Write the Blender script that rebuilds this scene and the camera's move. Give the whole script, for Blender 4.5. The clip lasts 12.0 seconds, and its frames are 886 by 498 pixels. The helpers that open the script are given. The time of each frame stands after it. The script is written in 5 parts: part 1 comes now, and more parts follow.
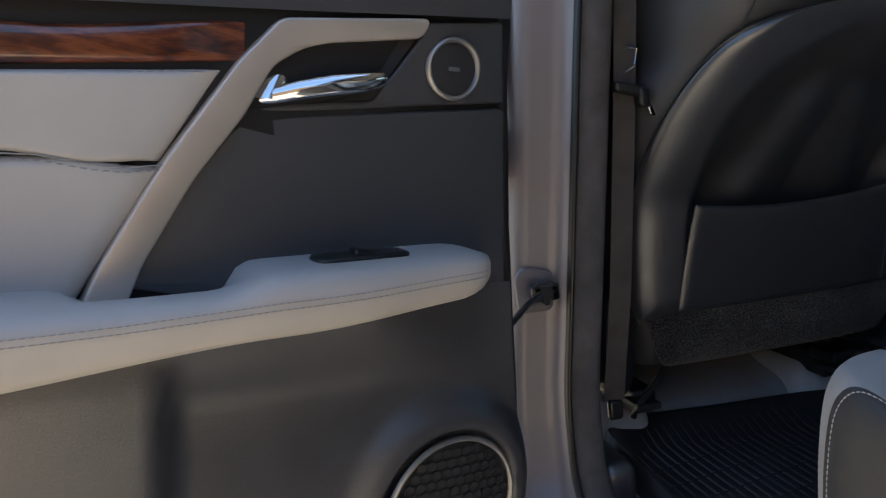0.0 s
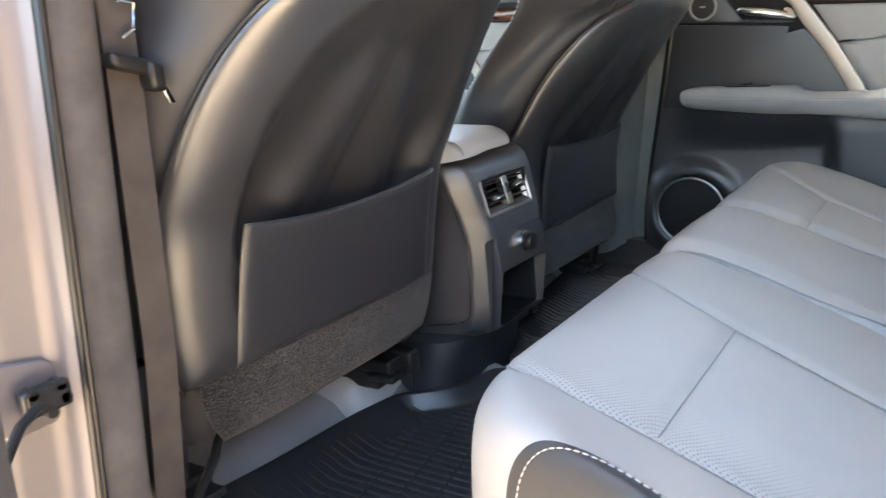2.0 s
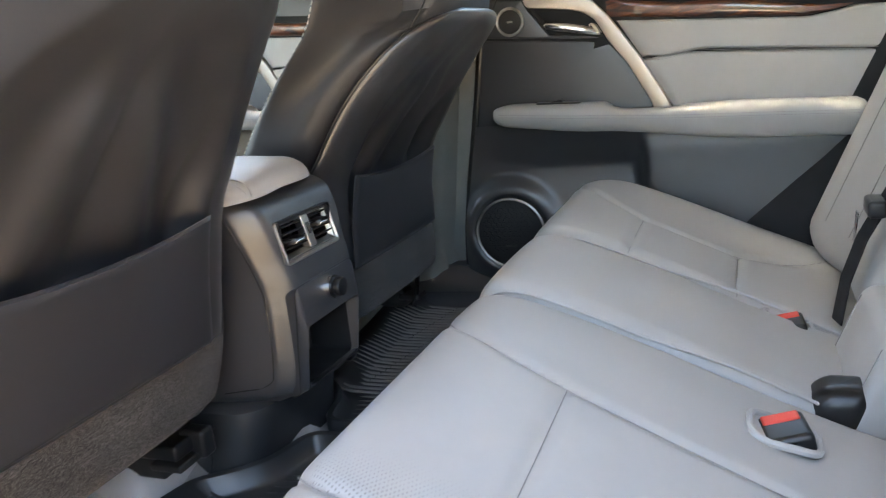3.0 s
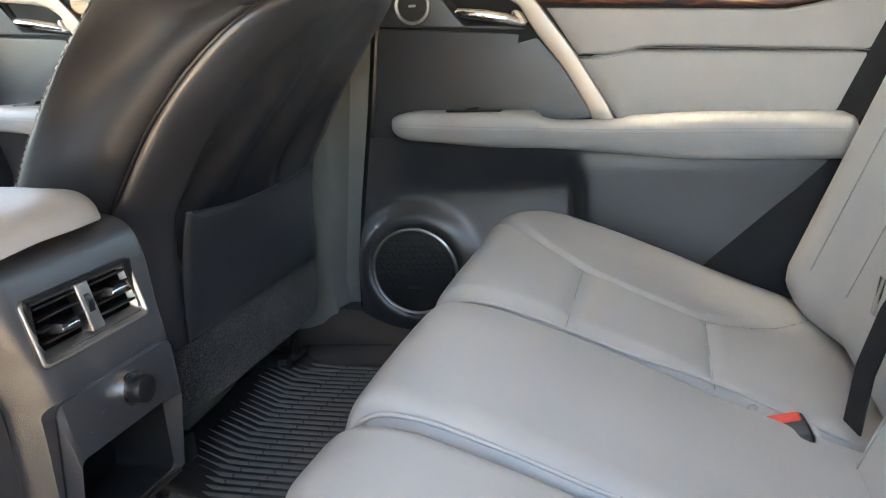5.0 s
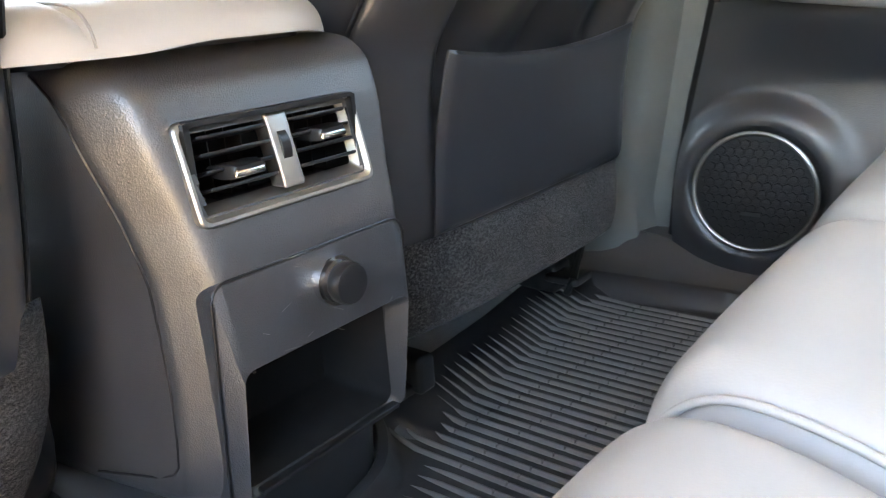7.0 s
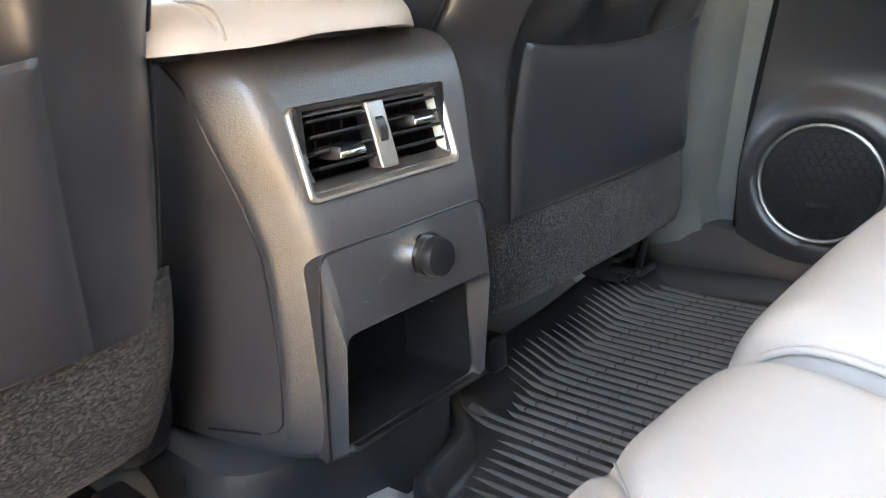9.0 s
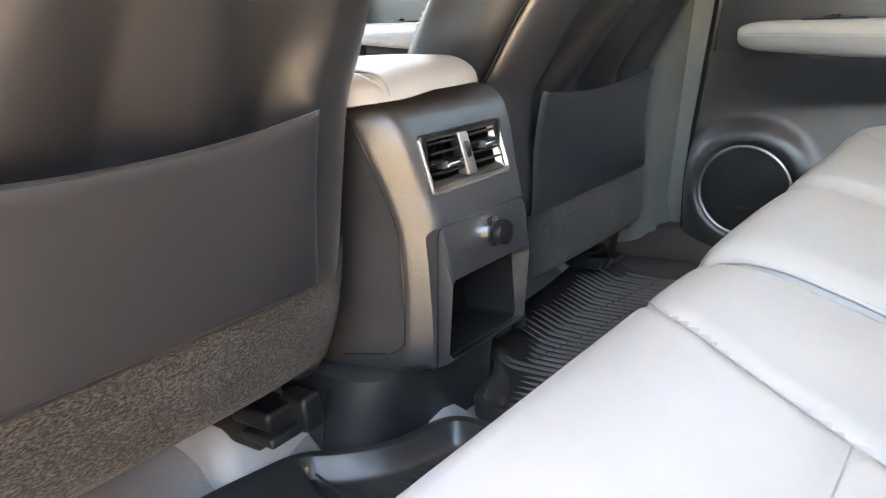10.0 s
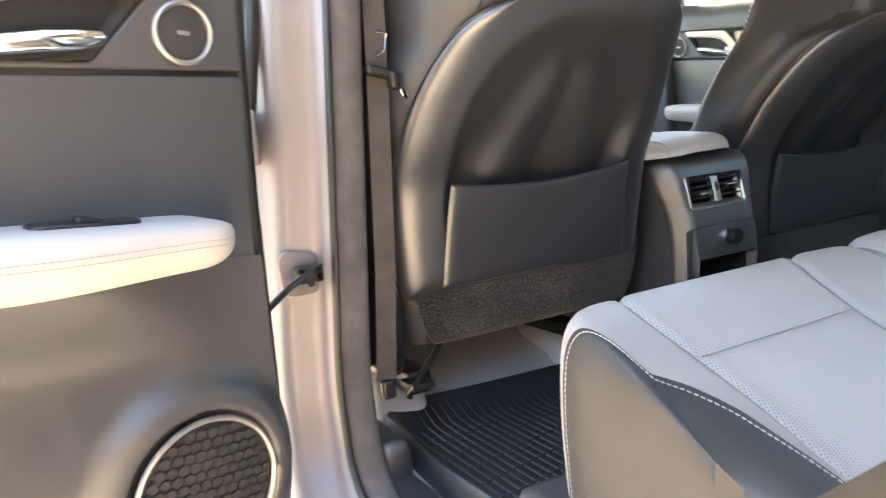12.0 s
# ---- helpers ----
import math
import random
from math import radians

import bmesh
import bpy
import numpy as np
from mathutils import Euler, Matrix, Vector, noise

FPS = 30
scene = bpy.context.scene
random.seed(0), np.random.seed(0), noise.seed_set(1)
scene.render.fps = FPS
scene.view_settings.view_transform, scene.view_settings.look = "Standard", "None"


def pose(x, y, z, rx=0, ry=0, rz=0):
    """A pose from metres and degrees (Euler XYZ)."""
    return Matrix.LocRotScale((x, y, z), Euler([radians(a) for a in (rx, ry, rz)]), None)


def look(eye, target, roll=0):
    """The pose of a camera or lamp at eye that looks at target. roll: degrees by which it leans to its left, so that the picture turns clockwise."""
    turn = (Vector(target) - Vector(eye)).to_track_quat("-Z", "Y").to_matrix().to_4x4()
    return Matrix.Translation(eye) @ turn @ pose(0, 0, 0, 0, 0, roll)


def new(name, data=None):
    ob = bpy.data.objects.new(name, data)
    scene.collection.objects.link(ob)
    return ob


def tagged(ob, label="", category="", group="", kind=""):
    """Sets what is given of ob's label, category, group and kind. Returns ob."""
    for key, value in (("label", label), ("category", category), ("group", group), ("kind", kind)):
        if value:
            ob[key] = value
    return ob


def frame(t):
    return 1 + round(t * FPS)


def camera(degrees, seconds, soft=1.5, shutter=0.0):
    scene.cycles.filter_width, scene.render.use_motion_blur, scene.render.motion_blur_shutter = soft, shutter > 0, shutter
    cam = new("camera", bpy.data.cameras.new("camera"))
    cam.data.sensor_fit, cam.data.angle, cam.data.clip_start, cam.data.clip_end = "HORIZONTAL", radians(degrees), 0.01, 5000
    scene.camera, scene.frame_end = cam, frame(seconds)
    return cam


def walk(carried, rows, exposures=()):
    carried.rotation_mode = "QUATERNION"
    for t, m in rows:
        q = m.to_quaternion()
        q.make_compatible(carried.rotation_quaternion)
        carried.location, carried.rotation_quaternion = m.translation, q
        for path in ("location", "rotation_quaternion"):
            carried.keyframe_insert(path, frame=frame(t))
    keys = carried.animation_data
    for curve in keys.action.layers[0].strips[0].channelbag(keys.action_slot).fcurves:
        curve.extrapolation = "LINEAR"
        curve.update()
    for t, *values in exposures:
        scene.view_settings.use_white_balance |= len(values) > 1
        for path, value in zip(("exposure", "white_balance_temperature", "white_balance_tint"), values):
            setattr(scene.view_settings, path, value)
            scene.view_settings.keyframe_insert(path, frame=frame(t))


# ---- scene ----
from mathutils.geometry import tessellate_polygon

cam = camera(60.0, 12.0, soft=1.15, shutter=0.25)
PATH = [
    (0, (-1.15, -0.973, 1.005), (-0.696, 0.947, 0.676), -4.9),
    (0.5, (-1.155, -0.835, 1.013), (-0.412, 0.984, 0.638), -5.5),
    (1, (-1.139, -0.722, 1.02), (-0.047, 0.895, 0.58), -5.9),
    (1.5, (-1.11, -0.661, 1.012), (0.259, 0.717, 0.539), -5.9),
    (2, (-1.071, -0.642, 1.0), (0.502, 0.498, 0.527), -6.0),
    (2.5, (-1.02, -0.63, 1.006), (0.683, 0.302, 0.525), -6.3),
    (3, (-0.916, -0.6, 1.01), (0.869, 0.157, 0.517), -6.4),
    (3.5, (-0.812, -0.578, 1.022), (1.024, 0.036, 0.522), -6.5),
    (3.7, (-0.788, -0.57, 1.037), (1.063, -0.016, 0.521), -5.8),
    (5.3, (-0.517, -0.51, 0.981), (1.324, 0.069, 0.458), -4.3),
    (5.5, (-0.499, -0.499, 0.969), (1.314, 0.148, 0.426), -3.5),
    (6, (-0.444, -0.466, 0.928), (1.271, 0.385, 0.349), -3.4),
    (6.5, (-0.375, -0.422, 0.893), (1.22, 0.619, 0.282), -3.6),
    (7, (-0.31, -0.386, 0.87), (1.156, 0.825, 0.25), -4.2),
    (7.2, (-0.289, -0.374, 0.853), (1.129, 0.902, 0.253), -4.9),
    (8.8, (-0.319, -0.377, 0.858), (1.044, 0.954, 0.248), -5.1),
    (9, (-0.358, -0.395, 0.866), (1.025, 0.918, 0.265), -5.1),
    (9.5, (-0.491, -0.436, 0.889), (0.957, 0.817, 0.311), -5.0),
    (10, (-0.656, -0.491, 0.912), (0.843, 0.717, 0.369), -5.0),
    (10.5, (-0.799, -0.573, 0.935), (0.706, 0.644, 0.431), -5.3),
    (11, (-0.962, -0.703, 0.944), (0.463, 0.625, 0.488), -5.3),
    (11.5, (-1.07, -0.841, 0.957), (0.162, 0.684, 0.56), -5.8),
    (12, (-1.102, -1.007, 0.942), (-0.181, 0.741, 0.632), -5.5),
]
EXPOSURES = [(0.0, 1.55, 6050, 5), (0.1, 2.05, 6050, 5), (0.3, 2.8, 6050, 5), (0.6, 3.55, 6230, 6), (1.0, 4.05, 6470, 6), (1.5, 4.0, 6860, 7), (2.5, 4.06, 7600, 9), (3.5, 4.06, 7800, 9), (5.5, 4.35, 7950, 9), (6.0, 4.5, 8050, 9), (7.0, 5.09, 8200, 10), (9.0, 5.25, 8600, 10), (9.5, 5.2, 8500, 10), (10.5, 4.57, 8600, 10), (11.0, 4.45, 8750, 9), (12.0, 4.05, 7500, 8)]
walk(cam, [(t, look(eye, target, roll)) for t, eye, target, roll in PATH], EXPOSURES)

# ---------------------------------------------------------------- world and sun
world = bpy.data.worlds.new("sky")
scene.world = world
world.use_nodes = True
wn = world.node_tree
sky = wn.nodes.new("ShaderNodeTexSky")
sky.sky_type = "NISHITA"
sky.sun_disc = False
SUN_ELEV, SUN_AZ = 68.0, 2.0        # azimuth measured from the car's nose towards its right side
sky.sun_elevation = radians(SUN_ELEV)
sky.sun_rotation = radians(SUN_AZ)
wn.nodes["Background"].inputs["Strength"].default_value = 0.13
wn.links.new(sky.outputs[0], wn.nodes["Background"].inputs["Color"])
sun = new("sun", bpy.data.lights.new("sun", "SUN"))
sun.data.energy = 4.4
sun.data.angle = radians(0.55)
sun.data.color = (1.0, 0.93, 0.82)
sun_dir = Vector((math.sin(radians(SUN_AZ)) * math.cos(radians(SUN_ELEV)), math.cos(radians(SUN_AZ)) * math.cos(radians(SUN_ELEV)), math.sin(radians(SUN_ELEV))))
sun.matrix_world = look((0, 0, 0), -sun_dir) @ Matrix.Translation((0, 0, 12))


# ---------------------------------------------------------------- materials
def nodes_of(name):
    m = bpy.data.materials.new(name)
    m.use_nodes = True
    nt = m.node_tree
    return m, nt, nt.nodes["Principled BSDF"]


def add(nt, kind, **values):
    n = nt.nodes.new(kind)
    for key, value in values.items():
        n.inputs[key.replace("_", " ")].default_value = value
    return n


def coords(nt, scale=(1, 1, 1), turn=0.0):
    tc = nt.nodes.new("ShaderNodeTexCoord")
    mp = nt.nodes.new("ShaderNodeMapping")
    mp.inputs["Scale"].default_value = scale
    mp.inputs["Rotation"].default_value = (0, 0, radians(turn))
    nt.links.new(tc.outputs["Object"], mp.inputs["Vector"])
    return mp.outputs["Vector"]


def ramp(nt, source, stops):
    r = nt.nodes.new("ShaderNodeValToRGB")
    el = r.color_ramp.elements
    while len(el) < len(stops):
        el.new(0.5)
    for e, (p, c) in zip(el, stops):
        e.position = p
        e.color = (*c, 1) if len(c) == 3 else c
    nt.links.new(source, r.inputs["Fac"])
    return r.outputs["Color"]


def bump(nt, bsdf, height, strength, distance, under=None):
    b = add(nt, "ShaderNodeBump", Strength=strength, Distance=distance)
    nt.links.new(height, b.inputs["Height"])
    if under is not None:
        nt.links.new(under, b.inputs["Normal"])
    nt.links.new(b.outputs["Normal"], bsdf.inputs["Normal"])
    return b.outputs["Normal"]


def surface(name, dark, light, rough=(0.45, 0.6), grain=900.0, grain_bump=0.15, blotch=9.0, metal=0.0, coat=0.0, spec=0.5, grain_dist=0.0006, cells=False, coat_rough=0.05):
    """A base colour that drifts between two tones, a fine grain in relief, and a roughness that varies."""
    m, nt, b = nodes_of(name)
    v = coords(nt)
    big = add(nt, "ShaderNodeTexNoise", Scale=blotch, Detail=5.0, Roughness=0.6)
    nt.links.new(v, big.inputs["Vector"])
    nt.links.new(ramp(nt, big.outputs["Fac"], [(0.3, dark), (0.7, light)]), b.inputs["Base Color"])
    if cells:
        fine = add(nt, "ShaderNodeTexVoronoi", Scale=grain)
        height = fine.outputs["Distance"]
    else:
        fine = add(nt, "ShaderNodeTexNoise", Scale=grain, Detail=3.0)
        height = fine.outputs["Fac"]
    nt.links.new(v, fine.inputs["Vector"])
    smudge = add(nt, "ShaderNodeTexNoise", Scale=blotch * 4, Detail=4.0)
    nt.links.new(v, smudge.inputs["Vector"])
    mr = add(nt, "ShaderNodeMapRange")
    mr.inputs["From Min"].default_value, mr.inputs["From Max"].default_value = 0.3, 0.7
    mr.inputs["To Min"].default_value, mr.inputs["To Max"].default_value = rough
    nt.links.new(smudge.outputs["Fac"], mr.inputs["Value"])
    nt.links.new(mr.outputs["Result"], b.inputs["Roughness"])
    b.inputs["Metallic"].default_value = metal
    b.inputs["Coat Weight"].default_value = coat
    b.inputs["Coat Roughness"].default_value = coat_rough
    b.inputs["Specular IOR Level"].default_value = spec
    if grain_bump:
        bump(nt, b, height, grain_bump, grain_dist)
    return m


def carpet(name, dark, light, scale=420.0, stretch=0.5, low=0.52, high=0.78):
    m, nt, b = nodes_of(name)
    v = coords(nt, (1, 1, stretch))
    n1 = add(nt, "ShaderNodeTexNoise", Scale=scale, Detail=4.0, Roughness=0.7)
    nt.links.new(v, n1.inputs["Vector"])
    n2 = add(nt, "ShaderNodeTexNoise", Scale=14.0, Detail=4.0)
    nt.links.new(v, n2.inputs["Vector"])
    mix = nt.nodes.new("ShaderNodeMath")
    mix.operation = "MULTIPLY_ADD"
    mix.inputs[1].default_value = 0.25
    nt.links.new(n2.outputs["Fac"], mix.inputs[0])
    nt.links.new(n1.outputs["Fac"], mix.inputs[2])
    nt.links.new(ramp(nt, mix.outputs[0], [(low, dark), (high, light)]), b.inputs["Base Color"])
    b.inputs["Roughness"].default_value = 0.95
    b.inputs["Specular IOR Level"].default_value = 0.15
    b.inputs["Sheen Weight"].default_value = 0.2
    bump(nt, b, n1.outputs["Fac"], 0.8, 0.0025)
    return m


def wood_gloss():
    m, nt, b = nodes_of("burl_wood")
    v = coords(nt, (1.5, 3.0, 16.0))
    warp = add(nt, "ShaderNodeTexNoise", Scale=4.0, Detail=6.0, Distortion=1.6)
    nt.links.new(v, warp.inputs["Vector"])
    fine = add(nt, "ShaderNodeTexNoise", Scale=40.0, Detail=5.0)
    nt.links.new(v, fine.inputs["Vector"])
    mix = nt.nodes.new("ShaderNodeMath")
    mix.operation = "MULTIPLY_ADD"
    mix.inputs[1].default_value = 0.3
    nt.links.new(fine.outputs["Fac"], mix.inputs[0])
    nt.links.new(warp.outputs["Fac"], mix.inputs[2])
    nt.links.new(ramp(nt, mix.outputs[0], [(0.45, (0.018, 0.006, 0.004)), (0.62, (0.09, 0.022, 0.009)), (0.78, (0.2, 0.06, 0.02)), (0.9, (0.05, 0.014, 0.007))]), b.inputs["Base Color"])
    b.inputs["Roughness"].default_value = 0.3
    b.inputs["Coat Weight"].default_value = 1.0
    b.inputs["Coat Roughness"].default_value = 0.03
    return m


def perforated(name, dark, light):
    """Light leather with rows of punched holes, 5 mm apart, that grow smaller and end some way in from the outer seam."""
    m, nt, b = nodes_of(name)
    v = coords(nt)
    big = add(nt, "ShaderNodeTexNoise", Scale=6.0, Detail=5.0, Roughness=0.6)
    nt.links.new(v, big.inputs["Vector"])
    cell = add(nt, "ShaderNodeTexVoronoi", Scale=250.0, Randomness=0.0)
    cell.voronoi_dimensions = "2D"
    nt.links.new(coords(nt, turn=27.0), cell.inputs["Vector"])
    # how far in from the seam
    inward = nt.nodes.new("ShaderNodeVectorMath")
    inward.operation = "DOT_PRODUCT"
    inward.inputs[1].default_value = (1.0, 0.0, 0.0)
    nt.links.new(v, inward.inputs[0])
    size = add(nt, "ShaderNodeMapRange")
    size.inputs["From Min"].default_value, size.inputs["From Max"].default_value = -0.508, -0.42
    size.inputs["To Min"].default_value, size.inputs["To Max"].default_value = 0.27, 0.0
    nt.links.new(inward.outputs["Value"], size.inputs["Value"])
    hole = nt.nodes.new("ShaderNodeMath")
    hole.operation = "LESS_THAN"
    nt.links.new(cell.outputs["Distance"], hole.inputs[0])
    nt.links.new(size.outputs["Result"], hole.inputs[1])
    base = ramp(nt, big.outputs["Fac"], [(0.3, dark), (0.7, light)])
    mx = nt.nodes.new("ShaderNodeMix")
    mx.data_type = "RGBA"
    nt.links.new(hole.outputs[0], mx.inputs["Factor"])
    nt.links.new(base, mx.inputs["A"])
    mx.inputs["B"].default_value = (dark[0] * 0.6, dark[1] * 0.6, dark[2] * 0.6, 1)
    nt.links.new(mx.outputs["Result"], b.inputs["Base Color"])
    b.inputs["Roughness"].default_value = 0.46
    sink = nt.nodes.new("ShaderNodeMath")
    sink.operation = "SUBTRACT"
    sink.inputs[0].default_value = 1.0
    nt.links.new(hole.outputs[0], sink.inputs[1])
    bump(nt, b, sink.outputs[0], 0.3, 0.0006)
    return m


def glass_pane():
    m, nt, b = nodes_of("window_glass")
    b.inputs["Base Color"].default_value = (0.75, 0.8, 0.78, 1)
    b.inputs["Roughness"].default_value = 0.0
    b.inputs["Transmission Weight"].default_value = 1.0
    b.inputs["IOR"].default_value = 1.1
    return m


LEATHER = surface("pale_leather", (0.4, 0.387, 0.37), (0.46, 0.446, 0.428), (0.38, 0.5), 800.0, 0.08, 6.0, cells=True)
PERF = perforated("perforated_pale_leather", (0.4, 0.387, 0.37), (0.46, 0.446, 0.428))
VINYL = surface("black_vinyl", (0.024, 0.0245, 0.0275), (0.034, 0.0347, 0.0385), (0.31, 0.38), 700.0, 0.05, 7.0, cells=True, spec=1.0, coat=0.5, coat_rough=0.32)
PLASTIC = surface("grained_black_plastic", (0.034, 0.034, 0.037), (0.046, 0.046, 0.05), (0.31, 0.4), 900.0, 0.4, 8.0, cells=True, spec=1.0, coat=0.5, coat_rough=0.32)
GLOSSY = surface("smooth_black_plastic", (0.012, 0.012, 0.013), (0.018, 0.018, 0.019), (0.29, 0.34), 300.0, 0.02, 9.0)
SOFT = surface("soft_charcoal_panel", (0.036, 0.037, 0.041), (0.046, 0.047, 0.052), (0.34, 0.42), 700.0, 0.05, 6.0, cells=True, spec=0.8)
RUBBER = surface("mat_rubber", (0.022, 0.0225, 0.025), (0.032, 0.0327, 0.036), (0.36, 0.45), 500.0, 0.06, 10.0, spec=0.8, coat=0.2, coat_rough=0.38)
SEAL = surface("grey_felt_seal", (0.075, 0.072, 0.072), (0.13, 0.123, 0.122), (0.85, 0.95), 1500.0, 0.6, 20.0, spec=0.2)
PAINT = surface("metallic_paint", (0.19, 0.172, 0.176), (0.23, 0.205, 0.209), (0.42, 0.5), 3000.0, 0.03, 4.0, metal=0.25, coat=0.35, coat_rough=0.2)
SATIN = surface("satin_metal", (0.4, 0.385, 0.365), (0.48, 0.465, 0.44), (0.36, 0.46), 900.0, 0.03, 12.0, metal=1.0)
CHAMPAGNE = surface("champagne_trim", (0.52, 0.46, 0.40), (0.58, 0.52, 0.45), (0.32, 0.42), 2000.0, 0.04, 8.0, metal=0.6)
CHROME = surface("chrome", (0.8, 0.8, 0.8), (0.86, 0.86, 0.86), (0.05, 0.12), 300.0, 0.01, 15.0, metal=1.0)
WEBBING = surface("belt_webbing", (0.05, 0.045, 0.042), (0.08, 0.072, 0.068), (0.7, 0.85), 900.0, 0.5, 30.0, spec=0.25)
MESH = surface("speaker_mesh", (0.012, 0.012, 0.013), (0.022, 0.022, 0.023), (0.5, 0.65), 1200.0, 0.5, 20.0, cells=True)
RED = surface("red_plastic", (0.72, 0.05, 0.03), (0.8, 0.07, 0.04), (0.35, 0.5), 800.0, 0.05, 20.0)
THREAD = surface("pale_thread", (0.45, 0.43, 0.4), (0.55, 0.53, 0.5), (0.7, 0.85), 2500.0, 0.3, 60.0)
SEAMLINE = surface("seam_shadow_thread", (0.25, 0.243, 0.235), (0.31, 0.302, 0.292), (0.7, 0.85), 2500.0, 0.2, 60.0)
SIDE_VINYL = surface("soft_black_vinyl", (0.024, 0.0245, 0.027), (0.033, 0.0337, 0.037), (0.5, 0.58), 700.0, 0.1, 7.0, cells=True, spec=0.7)
# Mat rubber in a paler tone: the sheen on the far ribs is in the colour.
RIB = surface("sheen_toned_rubber_rib", (0.13, 0.13, 0.13), (0.18, 0.178, 0.175), (0.3, 0.38), 500.0, 0.04, 14.0, spec=0.9)
MATTE = surface("matte_black_trim", (0.01, 0.01, 0.011), (0.015, 0.015, 0.016), (0.6, 0.75), 900.0, 0.1, 8.0, spec=0.3)
STEEL = surface("dark_steel", (0.05, 0.05, 0.05), (0.1, 0.1, 0.1), (0.35, 0.5), 600.0, 0.1, 30.0, metal=0.8)
HEATHER = carpet("heather_carpet", (0.005, 0.005, 0.006), (0.082, 0.081, 0.08), 400.0, 1.15, 0.585, 0.77)
PALE_CARPET = carpet("pale_floor_carpet", (0.42, 0.42, 0.43), (0.54, 0.54, 0.54), 700.0)
PALE_PLASTIC = surface("pale_grey_plastic", (0.6, 0.6, 0.6), (0.68, 0.68, 0.675), (0.38, 0.48), 900.0, 0.05, 14.0)
CLOTH = surface("headliner_cloth", (0.5, 0.49, 0.47), (0.56, 0.55, 0.53), (0.9, 0.95), 1500.0, 0.3, 10.0, spec=0.2)
WOOD = wood_gloss()
GLASS = glass_pane()
TINTED = glass_pane()
TINTED.name = "tinted_glass"
TINTED.node_tree.nodes["Principled BSDF"].inputs["Base Color"].default_value = (0.3, 0.34, 0.3, 1)
CONCRETE = surface("driveway_concrete", (0.44, 0.355, 0.26), (0.54, 0.435, 0.32), (0.8, 0.92), 60.0, 0.4, 0.8, grain_dist=0.004)
# Dark brown for the unseen wall, to keep bounce light and reflections low.
FENCE = surface("unseen_wall_brown", (0.13, 0.085, 0.05), (0.2, 0.13, 0.08), (0.85, 0.95), 80.0, 0.5, 0.7, grain_dist=0.004)
HEDGE = surface("far_hedge", (0.05, 0.08, 0.03), (0.12, 0.17, 0.07), (0.8, 0.95), 6.0, 0.8, 1.5, grain_dist=0.2)


# ---------------------------------------------------------------- mesh helpers
def part(name, geo, material, parent=None, label="", smooth=40.0):
    """One mesh object from (verts, faces), under a thing or a part."""
    verts, faces = geo
    me = bpy.data.meshes.new(name)
    me.from_pydata([tuple(v) for v in verts], [], faces)
    bm = bmesh.new()
    bm.from_mesh(me)
    bmesh.ops.recalc_face_normals(bm, faces=bm.faces)
    bm.to_mesh(me)
    bm.free()
    if smooth:
        me.polygons.foreach_set("use_smooth", [True] * len(me.polygons))
        me.set_sharp_from_angle(angle=radians(smooth))
    me.materials.append(material)
    ob = new(name, me)
    if parent is not None:
        ob.parent = parent
    if label:
        ob["label"] = label
    return ob


def thing(name, label, category, at=(0, 0, 0), group="", kind=""):
    ob = new(name)
    ob.location = at
    ob.empty_display_size = 0.05
    return tagged(ob, label, category, group, kind)


def join(*geos):
    verts, faces = [], []
    for v, f in geos:
        k = len(verts)
        verts += list(v)
        faces += [tuple(i + k for i in q) for q in f]
    return verts, faces


def moved(geo, fn):
    return [fn(*v) for v in geo[0]], geo[1]


def grid(fn, nu, nv, around=False, keep=None):
    """A sheet of points fn(u, v), u and v from 0 to 1; around closes it in u."""
    verts = [fn(i / nu, j / nv) for j in range(nv + 1) for i in range(nu + (0 if around else 1))]
    w = nu if around else nu + 1
    faces = []
    for j in range(nv):
        for i in range(nu):
            a, b = j * w + i, j * w + (i + 1) % w
            if keep is None or keep((i + 0.5) / nu, (j + 0.5) / nv):
                faces.append((a, b, b + w, a + w))
    return verts, faces


def pillow(fn, nu, nv, t, edge=0.15, base=0.0):
    """A closed pad: fn(u, v, d) gives a point d above the ground surface; the pad is t thick, rounding down within edge of its border."""
    def prof(u, v):
        a = min(u, 1 - u, v, 1 - v) / edge
        return math.sqrt(max(0.0, 1 - (1 - min(a, 1)) ** 2))
    def spread(k, n):
        # finer steps near the border
        x = k / n
        return x - 0.11 * math.sin(2 * math.pi * x)
    us = [spread(i, nu) for i in range(nu + 1)]
    vs = [spread(j, nv) for j in range(nv + 1)]
    top = [fn(u, v, base + t * prof(u, v)) for v in vs for u in us]
    low = [fn(u, v, base - 0.002) for v in vs for u in us]
    w, n = nu + 1, len(top)
    faces = []
    for j in range(nv):
        for i in range(nu):
            a = j * w + i
            faces += [(a, a + 1, a + 1 + w, a + w), (n + a, n + a + w, n + a + 1 + w, n + a + 1)]
    rim = [i for i in range(w)] + [j * w + nu for j in range(1, nv + 1)] + [nv * w + i for i in range(nu - 1, -1, -1)] + [j * w for j in range(nv - 1, 0, -1)]
    for a, b in zip(rim, rim[1:] + rim[:1]):
        faces.append((a, n + a, n + b, b))
    return top + low, faces


